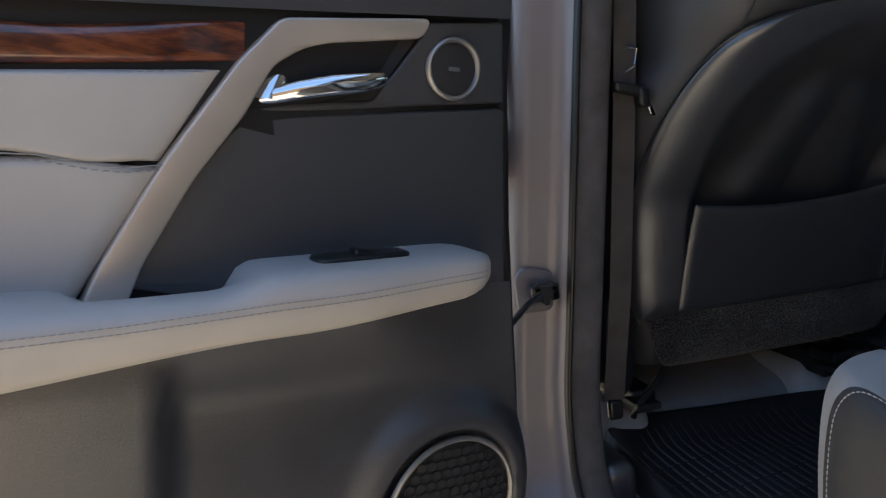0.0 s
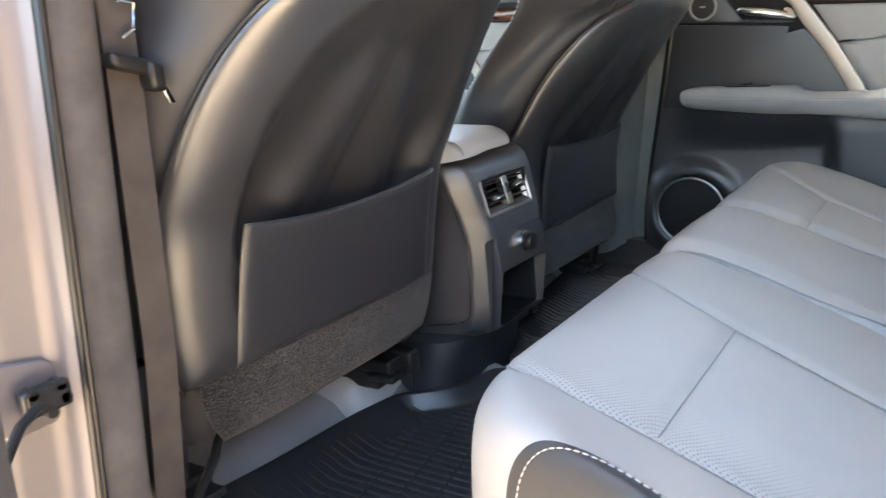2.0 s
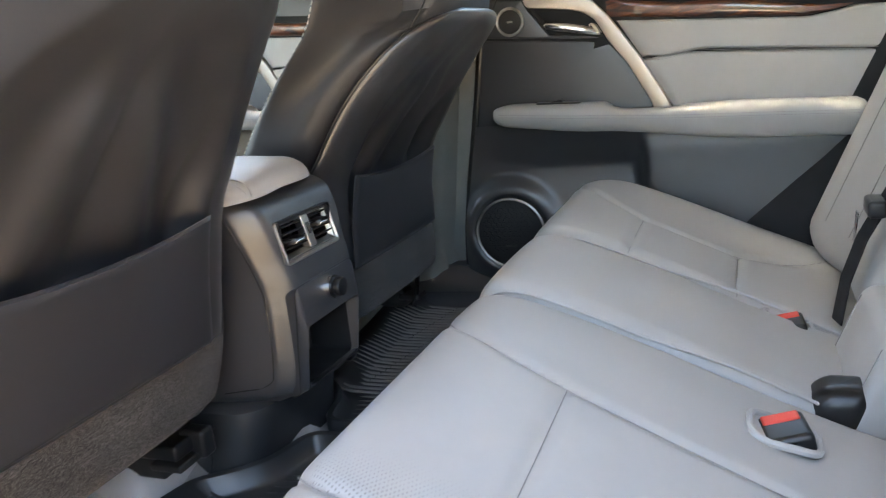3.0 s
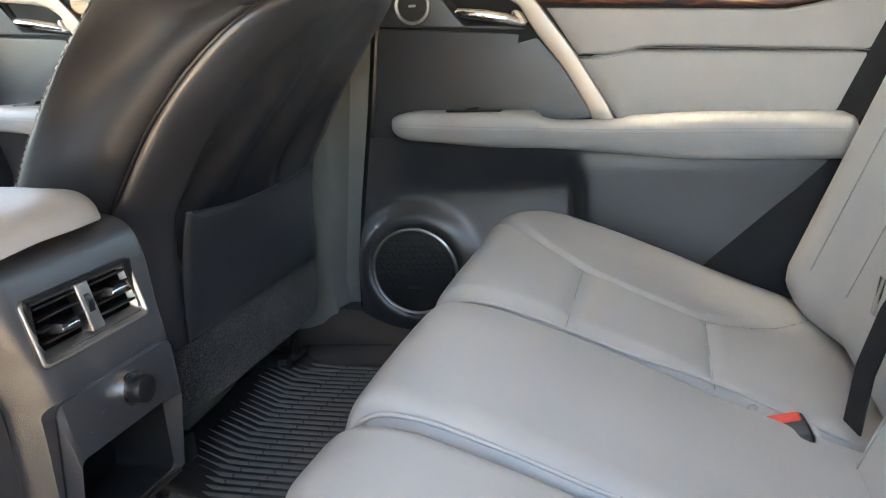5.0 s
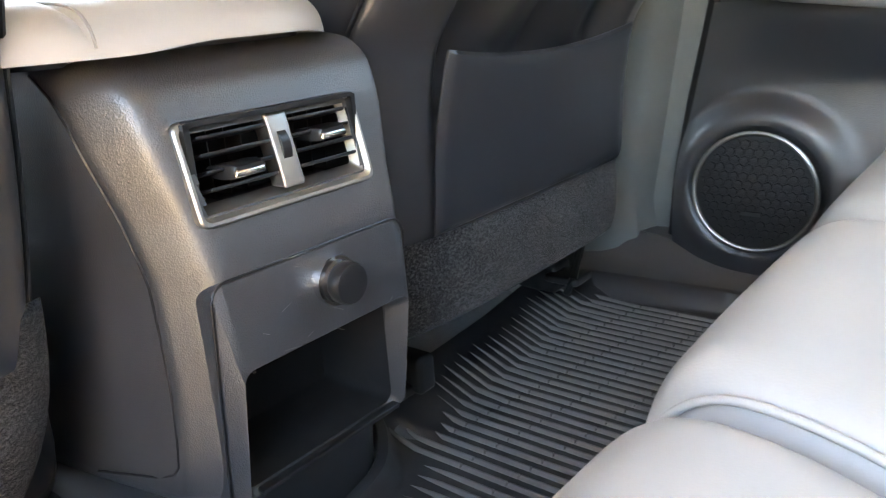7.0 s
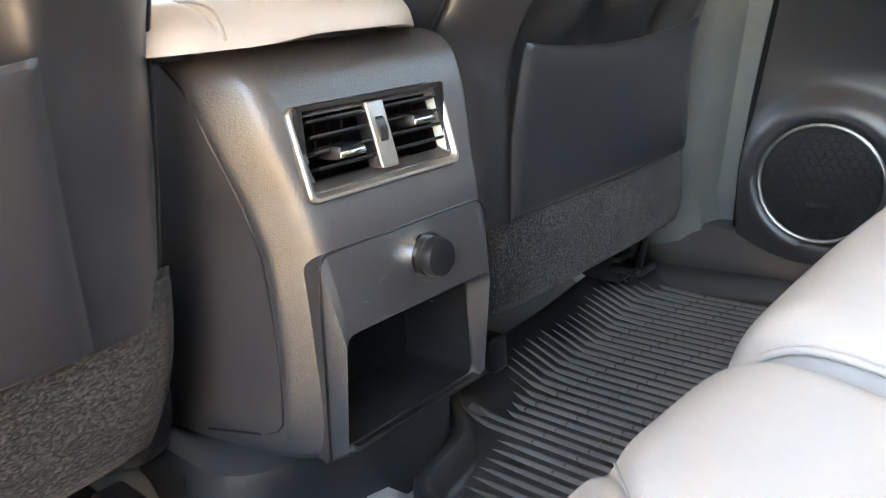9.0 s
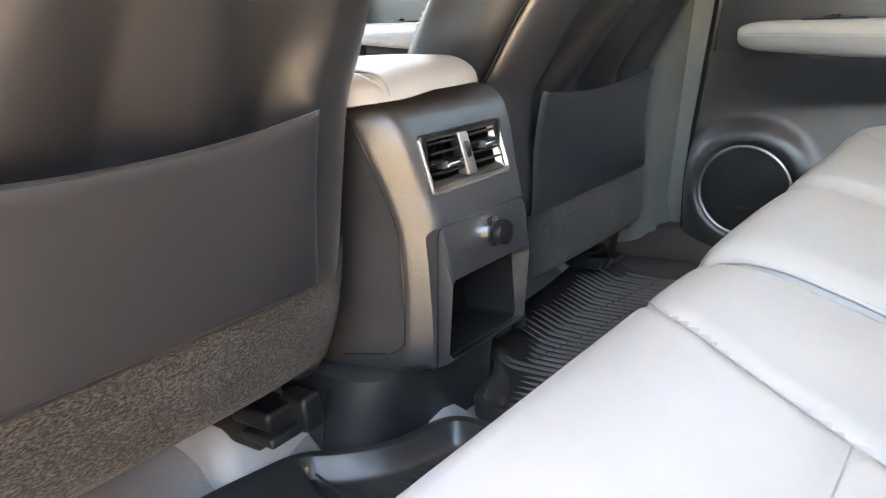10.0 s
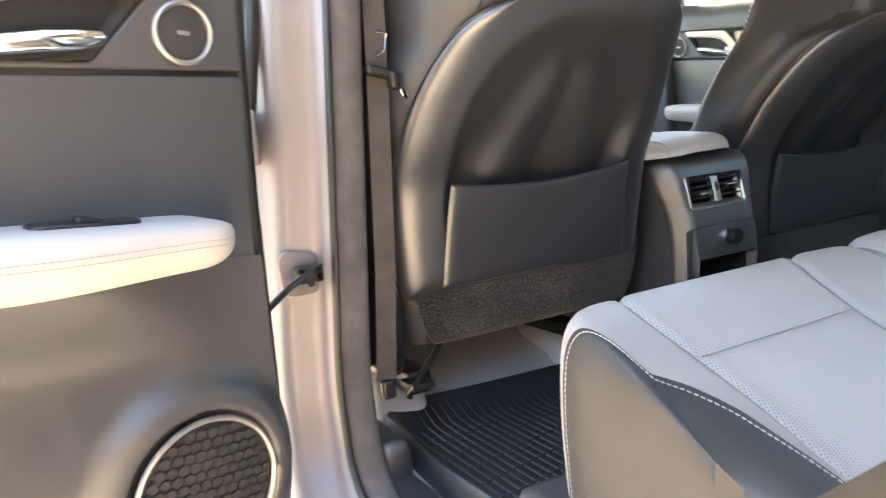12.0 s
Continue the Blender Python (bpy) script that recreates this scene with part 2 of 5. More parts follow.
def offset(poly, r):
    """The closed outline moved inwards by r, corner by corner."""
    n = len(poly)
    area = sum(poly[i][0] * poly[(i + 1) % n][1] - poly[(i + 1) % n][0] * poly[i][1] for i in range(n))
    s = 1 if area > 0 else -1
    out = []
    for i in range(n):
        p, q, w = Vector(poly[i - 1]), Vector(poly[i]), Vector(poly[(i + 1) % n])
        a, b = (q - p).normalized(), (w - q).normalized()
        na, nb = Vector((-a.y, a.x)) * s, Vector((-b.y, b.x)) * s
        m = na + nb
        k = r / max(0.35, (1 + na.dot(nb)))
        out.append((q.x + m.x * k, q.y + m.y * k))
    return out


def rounded(poly, r, n=5):
    """The closed outline with its corners rounded."""
    out = []
    m = len(poly)
    for i in range(m):
        p, q, w = Vector(poly[i - 1]), Vector(poly[i]), Vector(poly[(i + 1) % m])
        la, lb = (p - q).length, (w - q).length
        k = min(r, la * 0.45, lb * 0.45)
        a, b = q + (p - q).normalized() * k, q + (w - q).normalized() * k
        for j in range(n + 1):
            t = j / n
            c = a * (1 - t) ** 2 + q * 2 * t * (1 - t) + b * t * t
            out.append((c.x, c.y))
    return out


def slab(poly, fn, d0, d1, bev, steps=3):
    """A plate with rounded front edges over a flat outline; fn(a, b, d) gives the place."""
    rings = [(poly, d0), (poly, d1 - bev)]
    for k in range(1, steps + 1):
        t = math.pi / 2 * k / steps
        rings.append((offset(poly, bev * (1 - math.cos(t))), d1 - bev + bev * math.sin(t)))
    verts = [fn(a, b, d) for ring, d in rings for a, b in ring]
    n = len(poly)
    faces = []
    for k in range(len(rings) - 1):
        for i in range(n):
            j = (i + 1) % n
            faces.append((k * n + i, k * n + j, (k + 1) * n + j, (k + 1) * n + i))
    for k, ring in ((0, rings[0][0]), (len(rings) - 1, rings[-1][0])):
        for tri in tessellate_polygon([[Vector((a, b, 0)) for a, b in ring]]):
            faces.append(tuple(k * n + i for i in tri))
    return verts, faces


def loft(rings, caps=True):
    n = len(rings[0])
    verts = [p for r in rings for p in r]
    faces = []
    for k in range(len(rings) - 1):
        for i in range(n):
            j = (i + 1) % n
            faces.append((k * n + i, k * n + j, (k + 1) * n + j, (k + 1) * n + i))
    if caps:
        faces.append(tuple(range(n))[::-1])
        faces.append(tuple((len(rings) - 1) * n + i for i in range(n)))
    return verts, faces


def tube(path, r, n=8, closed=False):
    path = [Vector(p) for p in path]
    rings = []
    m = len(path)
    up = Vector((0.31, 0.17, 0.93))
    for i, p in enumerate(path):
        a = path[(i - 1) % m] if closed or i else p
        b = path[(i + 1) % m] if closed or i < m - 1 else p
        t = (b - a).normalized()
        x = t.cross(up).normalized()
        y = t.cross(x)
        rr = r(i / max(1, m - 1)) if callable(r) else r
        rings.append([p + x * rr * math.cos(2 * math.pi * k / n) + y * rr * math.sin(2 * math.pi * k / n) for k in range(n)])
    if closed:
        rings.append(rings[0])
    return loft(rings, not closed)


def spline(points, n=8):
    """A smooth line through the points."""
    pts = [Vector(p) for p in points]
    out = []
    for i in range(len(pts) - 1):
        p0, p1, p2, p3 = pts[max(0, i - 1)], pts[i], pts[i + 1], pts[min(len(pts) - 1, i + 2)]
        for k in range(n):
            t = k / n
            out.append(0.5 * (2 * p1 + (p2 - p0) * t + (2 * p0 - 5 * p1 + 4 * p2 - p3) * t * t + (3 * p1 - p0 - 3 * p2 + p3) * t ** 3))
    out.append(pts[-1])
    return out


def stitches(path, length=0.004, gap=0.0025, r=0.0007):
    """Short thread stitches one after another along a line."""
    path = [Vector(p) for p in path]
    marks = [0.0]
    for a, b in zip(path, path[1:]):
        marks.append(marks[-1] + (b - a).length)

    def place(q, k=[0]):
        if q < marks[k[0]]:
            k[0] = 0
        while k[0] < len(path) - 2 and marks[k[0] + 1] < q:
            k[0] += 1
        i = k[0]
        return path[i].lerp(path[i + 1], (q - marks[i]) / max(1e-9, marks[i + 1] - marks[i]))
    geos = []
    at = 0.0
    while at + length < marks[-1]:
        geos.append(tube([place(at), place(at + length * 0.5), place(at + length)], lambda k: r * (0.6 + 0.4 * math.sin(math.pi * k)), 5))
        at += length + gap
    return join(*geos)


def box(x0, x1, y0, y1, z0, z1):
    v = [(x, y, z) for z in (z0, z1) for y in (y0, y1) for x in (x0, x1)]
    return v, [(0, 2, 3, 1), (4, 5, 7, 6), (0, 1, 5, 4), (2, 6, 7, 3), (0, 4, 6, 2), (1, 3, 7, 5)]


def rbox(x0, x1, y0, y1, z0, z1, r, n=4):
    """A box with all its edges rounded."""
    cx, cy, cz = (x0 + x1) / 2, (y0 + y1) / 2, (z0 + z1) / 2
    hx, hy, hz = (x1 - x0) / 2, (y1 - y0) / 2, (z1 - z0) / 2
    rings = []
    lat = [-math.pi / 2 + math.pi / 2 * k / n for k in range(n + 1)]
    stack = [(-1, a) for a in lat] + [(1, -a) for a in reversed(lat)]
    for sgn, a in stack:
        rr = r * math.cos(a)
        zz = cz + sgn * (hz - r) + r * math.sin(a) if sgn < 0 else cz + (hz - r) + r * math.sin(a)
        ring = []
        for q, (sx, sy) in enumerate(((1, 1), (-1, 1), (-1, -1), (1, -1))):
            for k in range(n + 1):
                t = math.pi / 2 * (q + k / n)
                ring.append((cx + sx * (hx - r) + rr * math.cos(t), cy + sy * (hy - r) + rr * math.sin(t), zz))
        rings.append(ring)
    return loft(rings)


def rrect(x0, x1, y0, y1, r, n=6):
    out = []
    for q, (cx, cy) in enumerate(((x1 - r, y1 - r), (x0 + r, y1 - r), (x0 + r, y0 + r), (x1 - r, y0 + r))):
        for k in range(n + 1):
            t = math.pi / 2 * (q + k / n)
            out.append((cx + r * math.cos(t), cy + r * math.sin(t)))
    return out


def lerp_table(table, x):
    """Smooth reading of a table of (x, value)."""
    if x <= table[0][0]:
        return table[0][1]
    for (a, p), (b, q) in zip(table, table[1:]):
        if x <= b:
            t = (x - a) / (b - a)
            t = t * t * (3 - 2 * t) if len(table) < 4 else t
            return p + (q - p) * t
    return table[-1][1]


def curve_table(points, n=10):
    """A table made smooth by a spline through its points."""
    return [(p.x, p.y) for p in spline([(a, b, 0) for a, b in points], n)]


def step(a, b, x):
    t = min(1.0, max(0.0, (x - a) / (b - a)))
    return t * t * (3 - 2 * t)


def seg_dist(x, y, a, b):
    dx, dy = b[0] - a[0], b[1] - a[1]
    t = min(1.0, max(0.0, ((x - a[0]) * dx + (y - a[1]) * dy) / (dx * dx + dy * dy)))
    return math.hypot(x - a[0] - t * dx, y - a[1] - t * dy)


def line_dist(x, y, line):
    return min(seg_dist(x, y, a, b) for a, b in zip(line, line[1:]))

# ---------------------------------------------------------------- setting outside the car
# Never in view: added so that only ground and sky reflect brightly.
tagged(part("unseen_dark_wall", box(-9, 9, -6.0, -5.8, 0, 3.0), FENCE), "unseen brown wall added behind the car to darken reflections", "wall", kind="structure")
tagged(part("ground", ([(-150, -150, 0), (150, -150, 0), (150, 150, 0), (-150, 150, 0)], [(0, 1, 2, 3)]), CONCRETE),
       "dry tan concrete driveway around the parked car", "driveway", kind="structure")
# The left hedge is out of view, added as a dark surround for reflections.
for nm, x0, x1, y0, y1, high in (("hedge_right", 11.0, 11.6, -14, 14, 2.6), ("unseen_hedge_left", -10.2, -9.6, -14, 14, 1.9)):
    edge = grid(lambda u, v: (x0 + (x1 - x0) * (u if y1 - y0 < 2 else (1 if x0 < 0 else 0)), y0 + (y1 - y0) * (u if y1 - y0 > 2 else 1), (high + 0.25 * math.sin(37 * u) * math.sin(91 * u + 1)) * v), 120, 8)
    tagged(part(nm, edge, HEDGE), "dense dark green hedge beside the driveway", "hedge", kind="structure")

# ---------------------------------------------------------------- car shell
FLOOR = 0.44
CON_HALF = 0.115


def floor_height(x, y):
    ramp_up = 0.05 * step(0.12, 0.22, y) + 0.05 * step(0.2, 0.5, y)
    hump = 0.06 * step(0.3, 0.12, abs(x)) * step(0.0, 0.25, y)
    tunnel = 0.03 * step(0.05, 0.015, abs(x)) * step(-0.2, 0.0, y)
    return FLOOR - 0.012 + ramp_up + hump + tunnel


tagged(part("car_floor", grid(lambda u, v: (-0.74 + 1.48 * u, -0.9 + 2.3 * v, floor_height(-0.74 + 1.48 * u, -0.9 + 2.3 * v)), 60, 90), PALE_CARPET),
       "pale grey carpet on the car floor", "carpet", kind="structure")
tagged(part("car_underbody", rbox(-0.78, 0.78, -1.9, 2.4, 0.24, 0.41, 0.05), GLOSSY), "dark underbody of the car", "car body", kind="structure")


def sweep(path, profile):
    """A profile of (x, n) swept along points (lean x, y, z); n points away from the door opening, into the body, seen in the plane of y and z."""
    rings = []
    m = len(path)
    for i, (lean, y, z) in enumerate(path):
        a, b = path[max(0, i - 1)], path[min(m - 1, i + 1)]
        ty, tz = b[1] - a[1], b[2] - a[2]
        k = math.hypot(ty, tz)
        ny, nz = -tz / k, ty / k
        rings.append([(lean + px, y + ny * pn, z + nz * pn) for px, pn in profile])
    return loft(rings)


def opening_path(top=1.5, n=10):
    """The front and lower edge of the rear door's opening, from the roof down the pillar and back along the sill."""
    pts = [(0.075 * (z - 0.8), 0.005 - 0.03 * (z - 0.8), z) for z in (top, 1.3, 1.15, 1.0, 0.85, 0.72, 0.62)]
    pts += [(-0.016, 0.004, 0.55), (-0.02, -0.02, 0.48), (-0.022, -0.075, 0.43), (-0.022, -0.16, 0.415), (-0.022, -0.4, 0.41), (-0.022, -0.62, 0.41)]
    return [tuple(p) for p in spline(pts, n)]


def arc_profile(points, n=6):
    return [(p.x, p.y) for p in spline([(a, b, 0) for a, b in points], n)]


pillar = thing("pillar_left", "grey metallic painted door pillar and sill of the open doorway", "door pillar", (-0.79, 0, 0.41), kind="structure")


def at_pillar(geo):
    return moved(geo, lambda x, y, z: (x + 0.79, y, z - 0.41))


PATH_OPEN = opening_path()
# painted face: from the outer skin round to the flange
part("painted_frame", at_pillar(sweep(PATH_OPEN, [(-0.842, 0.2), (-0.836, 0.10), (-0.831, 0.035), (-0.822, 0.012), (-0.812, 0.003), (-0.80, 0.0), (-0.775, -0.002), (-0.762, -0.006),
                                                  (-0.756, -0.012), (-0.752, -0.02), (-0.749, -0.02), (-0.747, -0.01), (-0.744, 0.03), (-0.74, 0.16)])), PAINT, pillar)
part("flange_lip", at_pillar(sweep(PATH_OPEN, arc_profile([(-0.751, -0.002), (-0.752, -0.02), (-0.7465, -0.028), (-0.741, -0.02), (-0.741, 0.0)]) + [(-0.745, 0.01)])), GLOSSY, pillar, "black rubber lip on the door flange")
part("felt_seal", at_pillar(sweep(PATH_OPEN, arc_profile([(-0.744, 0.02), (-0.744, -0.012), (-0.733, -0.026), (-0.712, -0.028), (-0.698, -0.02), (-0.694, 0.0), (-0.7, 0.03)]) + [(-0.72, 0.04)])), SEAL, pillar, "grey felt-covered door seal")
part("inner_trim", at_pillar(sweep(PATH_OPEN[:66], [(-0.735, 0.02), (-0.71, 0.012), (-0.69, 0.03), (-0.672, 0.07), (-0.648, 0.18), (-0.632, 0.36), (-0.735, 0.38)])), PLASTIC, pillar, "black plastic pillar trim")
# Added dark sheet that blocks daylight and stands for the shade in the gap.
part("gap_shade_sheet", at_pillar(sweep(PATH_OPEN[:66], [(-0.834, 0.075), (-0.87, 0.1), (-0.98, 0.14), (-0.98, 0.17), (-0.834, 0.14)])), GLOSSY, pillar, "dark sheet added for the shade in the gap behind the open door")
# check-strap plate pressed into the pillar, with the strap that holds the door open
part("strap_plate", at_pillar(slab(rounded([(-0.822, 0.735), (-0.772, 0.735), (-0.768, 0.79), (-0.815, 0.80), (-0.826, 0.785)], 0.012),
                                   lambda a, b, d: (a, -0.002 - d, b), -0.004, 0.0035, 0.0025)), PAINT, pillar)
strap = thing("door_check_strap", "black door check strap bolted to the painted pillar", "check strap", (-0.79, -0.015, 0.766))
part("link", tube([(0.0, -0.008, 0.0), (-0.03, -0.02, -0.01), (-0.075, -0.07, -0.022), (-0.11, -0.13, -0.03)], 0.0045, 8), GLOSSY, strap)
for k, (dx, dz) in enumerate(((-0.012, 0.008), (0.012, 0.008), (0.0, -0.012), (0.014, -0.004))):
    part("bolt", tube([(dx, 0.0, dz), (dx, -0.014, dz)], 0.005, 8), GLOSSY, strap)
part("bracket", rbox(-0.02, 0.02, -0.014, 0.0, -0.012, 0.012, 0.004), GLOSSY, strap)
hinge = thing("hinge_bracket", "grey painted door bracket in the gap beside the pillar", "bracket", (-0.84, 0.0, 0.955))
part("leaf", rbox(-0.009, 0.009, -0.012, 0.05, -0.038, 0.034, 0.004), PAINT, hinge)
part("pin", tube([(-0.013, 0.01, -0.05), (-0.013, 0.01, 0.045)], 0.006, 10), STEEL, hinge)
weather = tagged(part("door_weatherstrip", tube(spline([(-0.765, 0.03, 1.5), (-0.79, 0.025, 1.25), (-0.808, 0.02, 1.13), (-0.822, 0.015, 1.05), (-0.832, 0.012, 0.995), (-0.838, 0.02, 0.975)], 8), 0.011, 10), GLOSSY),
                 "glossy black rubber weatherstrip beside the painted pillar", "weatherstrip", kind="structure")

# far pillar between the two right-hand doors
pr = thing("pillar_right", "grey trimmed pillar between the two closed doors", "door pillar", (0.72, 0.1, 0.42), kind="structure")
PILLAR_GREY = surface("grey_pillar_trim", (0.15, 0.155, 0.147), (0.2, 0.206, 0.195), (0.4, 0.55), 900.0, 0.4, 8.0)
rings = []
for z in (0.4, 0.44, 0.5, 0.56, 0.64, 0.75, 0.9, 1.05, 1.2, 1.4, 1.6):
    lean = -0.07 * (z - 0.8)
    y0 = 0.012 - 0.17 * (z - 0.85) + 0.028
    flare = 0.05 * step(0.56, 0.4, z)
    rings.append([(0.88 + lean, y0 - 0.07, z), (0.765 + lean, y0 - 0.05, z), (0.75 + lean, y0 - 0.008 - flare, z), (0.715 + lean - flare * 0.6, y0 + 0.004 - flare, z), (0.7 + lean - flare * 0.6, y0 + 0.02, z), (0.692 + lean - flare * 0.6, y0 + 0.06, z),
                  (0.692 + lean - flare * 0.6, y0 + 0.13 + flare, z), (0.72 + lean, y0 + 0.17 + flare, z), (0.88 + lean, y0 + 0.17 + flare, z)])
part("trim", moved(loft(rings), lambda x, y, z: (x - 0.72, y - 0.1, z - 0.42)), PILLAR_GREY, pr)
tagged(part("sill_trim", loft([[(x, y, z + 0.012 * step(0.0, 0.1, y)) for x, z in ((0.65, 0.40), (0.652, 0.44), (0.66, 0.454), (0.685, 0.462), (0.705, 0.472), (0.722, 0.492), (0.735, 0.505), (0.80, 0.505), (0.80, 0.40))] for y in (-1.0, -0.5, -0.05, 0.0, 0.05, 0.1, 0.3, 1.1)]), PLASTIC), "black plastic sill trim beside the rubber mat", "trim", kind="structure")
tagged(part("sill_plate", join(rbox(-0.735, -0.665, -1.0, 0.1, 0.40, 0.445, 0.012), rbox(-0.72, -0.665, -0.03, 0.13, 0.42, 0.5, 0.02)), PLASTIC), "black plastic sill plate beside the rubber mat", "trim", kind="structure")

def rear_gap(z):
    """How far back the door opening reaches."""
    return lerp_table([(0.40, 0.5), (0.5, 0.53), (0.612, 0.63), (0.79, 0.83), (0.84, 0.86), (1.0, 0.93), (1.2, 0.97)], z)


# roof, rear and front of the cabin, which only close it round
tagged(part("ceiling", grid(lambda u, v: (-0.6 + 1.2 * u, -1.7 + 2.9 * v, 1.5 + 0.07 * math.sin(math.pi * u) + 0.03 * math.sin(math.pi * v)), 12, 12), CLOTH), "pale cloth headliner", "ceiling", kind="structure")
tagged(part("roof", grid(lambda u, v: (-0.70 + 1.40 * u, -1.75 + 3.0 * v, 1.56 + 0.07 * math.sin(math.pi * u) + 0.04 * math.sin(math.pi * v)), 12, 12), PAINT), "grey metallic car roof", "roof", kind="structure")
for s, nm in ((-1, "roof_rail_left"), (1, "roof_rail_right")):
    tagged(part(nm, tube(spline([(s * 0.69, -1.7, 1.46), (s * 0.685, -0.9, 1.54), (s * 0.68, 0.0, 1.56), (s * 0.69, 0.8, 1.53), (s * 0.7, 1.15, 1.48), (s * 0.73, 1.8, 1.12)], 8), 0.055, 10), PLASTIC), "dark roof side rail over the windows", "roof rail", kind="structure")
    tagged(part("quarter_trim_left" if s < 0 else "quarter_trim_right", loft([[(s * 0.69, -rear_gap(z) - 0.02 + (0.05 if s > 0 else 0), z), (s * (0.80 if s < 0 else 0.76), -rear_gap(z) + (0.16 if s > 0 else 0), z), (s * 0.86, -1.9, z), (s * 0.66, -1.9, z)] for z in (0.4, 0.5, 0.62, 0.8, 1.0, 1.15)]), MATTE),
           "black plastic trim beside the rear seat", "trim", kind="structure")
    tagged(part("rear_pillar_left" if s < 0 else "rear_pillar_right", loft([[(s * (0.80 - 0.3 * (z - 1.15)), -y0, z), (s * (0.7 - 0.25 * (z - 1.15)), -y0 - 0.02, z), (s * (0.68 - 0.25 * (z - 1.15)), -1.92 + 0.5 * (z - 1.15), z), (s * (0.80 - 0.3 * (z - 1.15)), -1.92 + 0.5 * (z - 1.15), z)]
                                                                             for z, y0 in ((1.1, 0.97), (1.25, 0.97), (1.4, 0.9), (1.52, 0.8))]), PLASTIC), "black trimmed rear pillar of the car", "trim", kind="structure")
tagged(part("cargo_wall", box(-0.8, 0.8, -1.95, -1.9, 0.4, 1.14), PLASTIC), "dark tailgate trim", "trim", kind="structure")
tagged(part("tailgate_window", grid(lambda u, v: ((-0.72 + 1.44 * u) * (1 - 0.12 * v), -1.92 + 0.2 * v, 1.14 + 0.36 * v), 6, 4), TINTED), "dark tinted tailgate window", "window", kind="structure").visible_shadow = False
for s, nm in ((-1, "left"), (1, "right")):
    tagged(part("cowl_trim_" + nm, join(rbox(min(s * 0.69, s * 0.78), max(s * 0.69, s * 0.78), 0.8 + (0.07 if s < 0 else 0), 1.6, 0.42, 1.2, 0.02), tube([(s * 0.72, 0.86 + (0.07 if s < 0 else 0), 1.16), (s * 0.71, 1.0, 1.34), (s * 0.7, 1.12, 1.5)], 0.035, 10)), SOFT), "charcoal side trim and corner pillar before the front door", "trim", kind="structure")
dash = thing("dashboard", "black dashboard below the windscreen", "dashboard", (0, 1.2, 0.5), kind="structure")
part("dash_body", rbox(-0.74, 0.74, -0.02, 0.7, 0.05, 0.6, 0.12), SOFT, dash)
tagged(part("windscreen", grid(lambda u, v: ((-0.68 + 1.36 * u) * (1.0 - 0.1 * v), 1.85 - 0.7 * v + 0.08 * math.sin(math.pi * u), 1.08 + 0.42 * v), 8, 6), GLASS), "clear windscreen", "window", kind="structure")


# ---------------------------------------------------------------- doors
def front_u(z):
    """The front edge of the door panel, leaning forward towards the sill."""
    return lerp_table([(0.40, -0.038), (0.54, -0.036), (0.65, -0.025), (0.852, 0.016), (1.03, 0.051), (1.2, 0.07)], z)


def rear_u(z):
    return lerp_table([(0.40, 0.46), (0.5, 0.5), (0.612, 0.596), (0.79, 0.775), (0.84, 0.80), (1.0, 0.885), (1.2, 0.93)], z)


TRIM_EDGE = [(0.327, 1.043), (0.386, 0.957), (0.432, 0.876), (0.452, 0.828)]
SPK = (0.082, 0.597)


def hexes(radius, cell, fn, depth):
    """A round grille of raised six-sided cells."""
    geos = []
    n = int(radius / cell) + 2
    for i in range(-n, n + 1):
        for j in range(-n, n + 1):
            a, b = cell * (i + 0.5 * (j % 2)), cell * 0.866 * j
            if math.hypot(a, b) < radius - cell * 0.45:
                rings = []
                for rr, d in ((cell * 0.47, 0.0), (cell * 0.44, depth), (cell * 0.2, depth * 0.4)):
                    rings.append([fn(a + rr * math.sin(math.pi / 3 * k), b + rr * math.cos(math.pi / 3 * k), d) for k in range(6)])
                geos.append(loft(rings))
    return join(*geos)


def ring_geo(fn, r, t, lift, n=48, flat=1.0):
    """A round bezel."""
    rings = []
    for k in range(n + 1):
        w = 2 * math.pi * k / n
        rings.append([fn((r + t * math.cos(q)) * math.cos(w), (r + t * math.cos(q)) * math.sin(w), lift + t * flat * math.sin(q)) for q in [2 * math.pi * j / 8 for j in range(8)]])
    return loft(rings, False)


def disc(fn, r, lift, dome=0.0, n=32):
    rings = [[fn(r * k / 6 * math.cos(2 * math.pi * j / n) + 1e-6 * j, r * k / 6 * math.sin(2 * math.pi * j / n), lift + dome * (1 - (k / 6) ** 2)) for j in range(n)] for k in (6, 5, 4, 3, 2, 1)]
    return loft(rings)


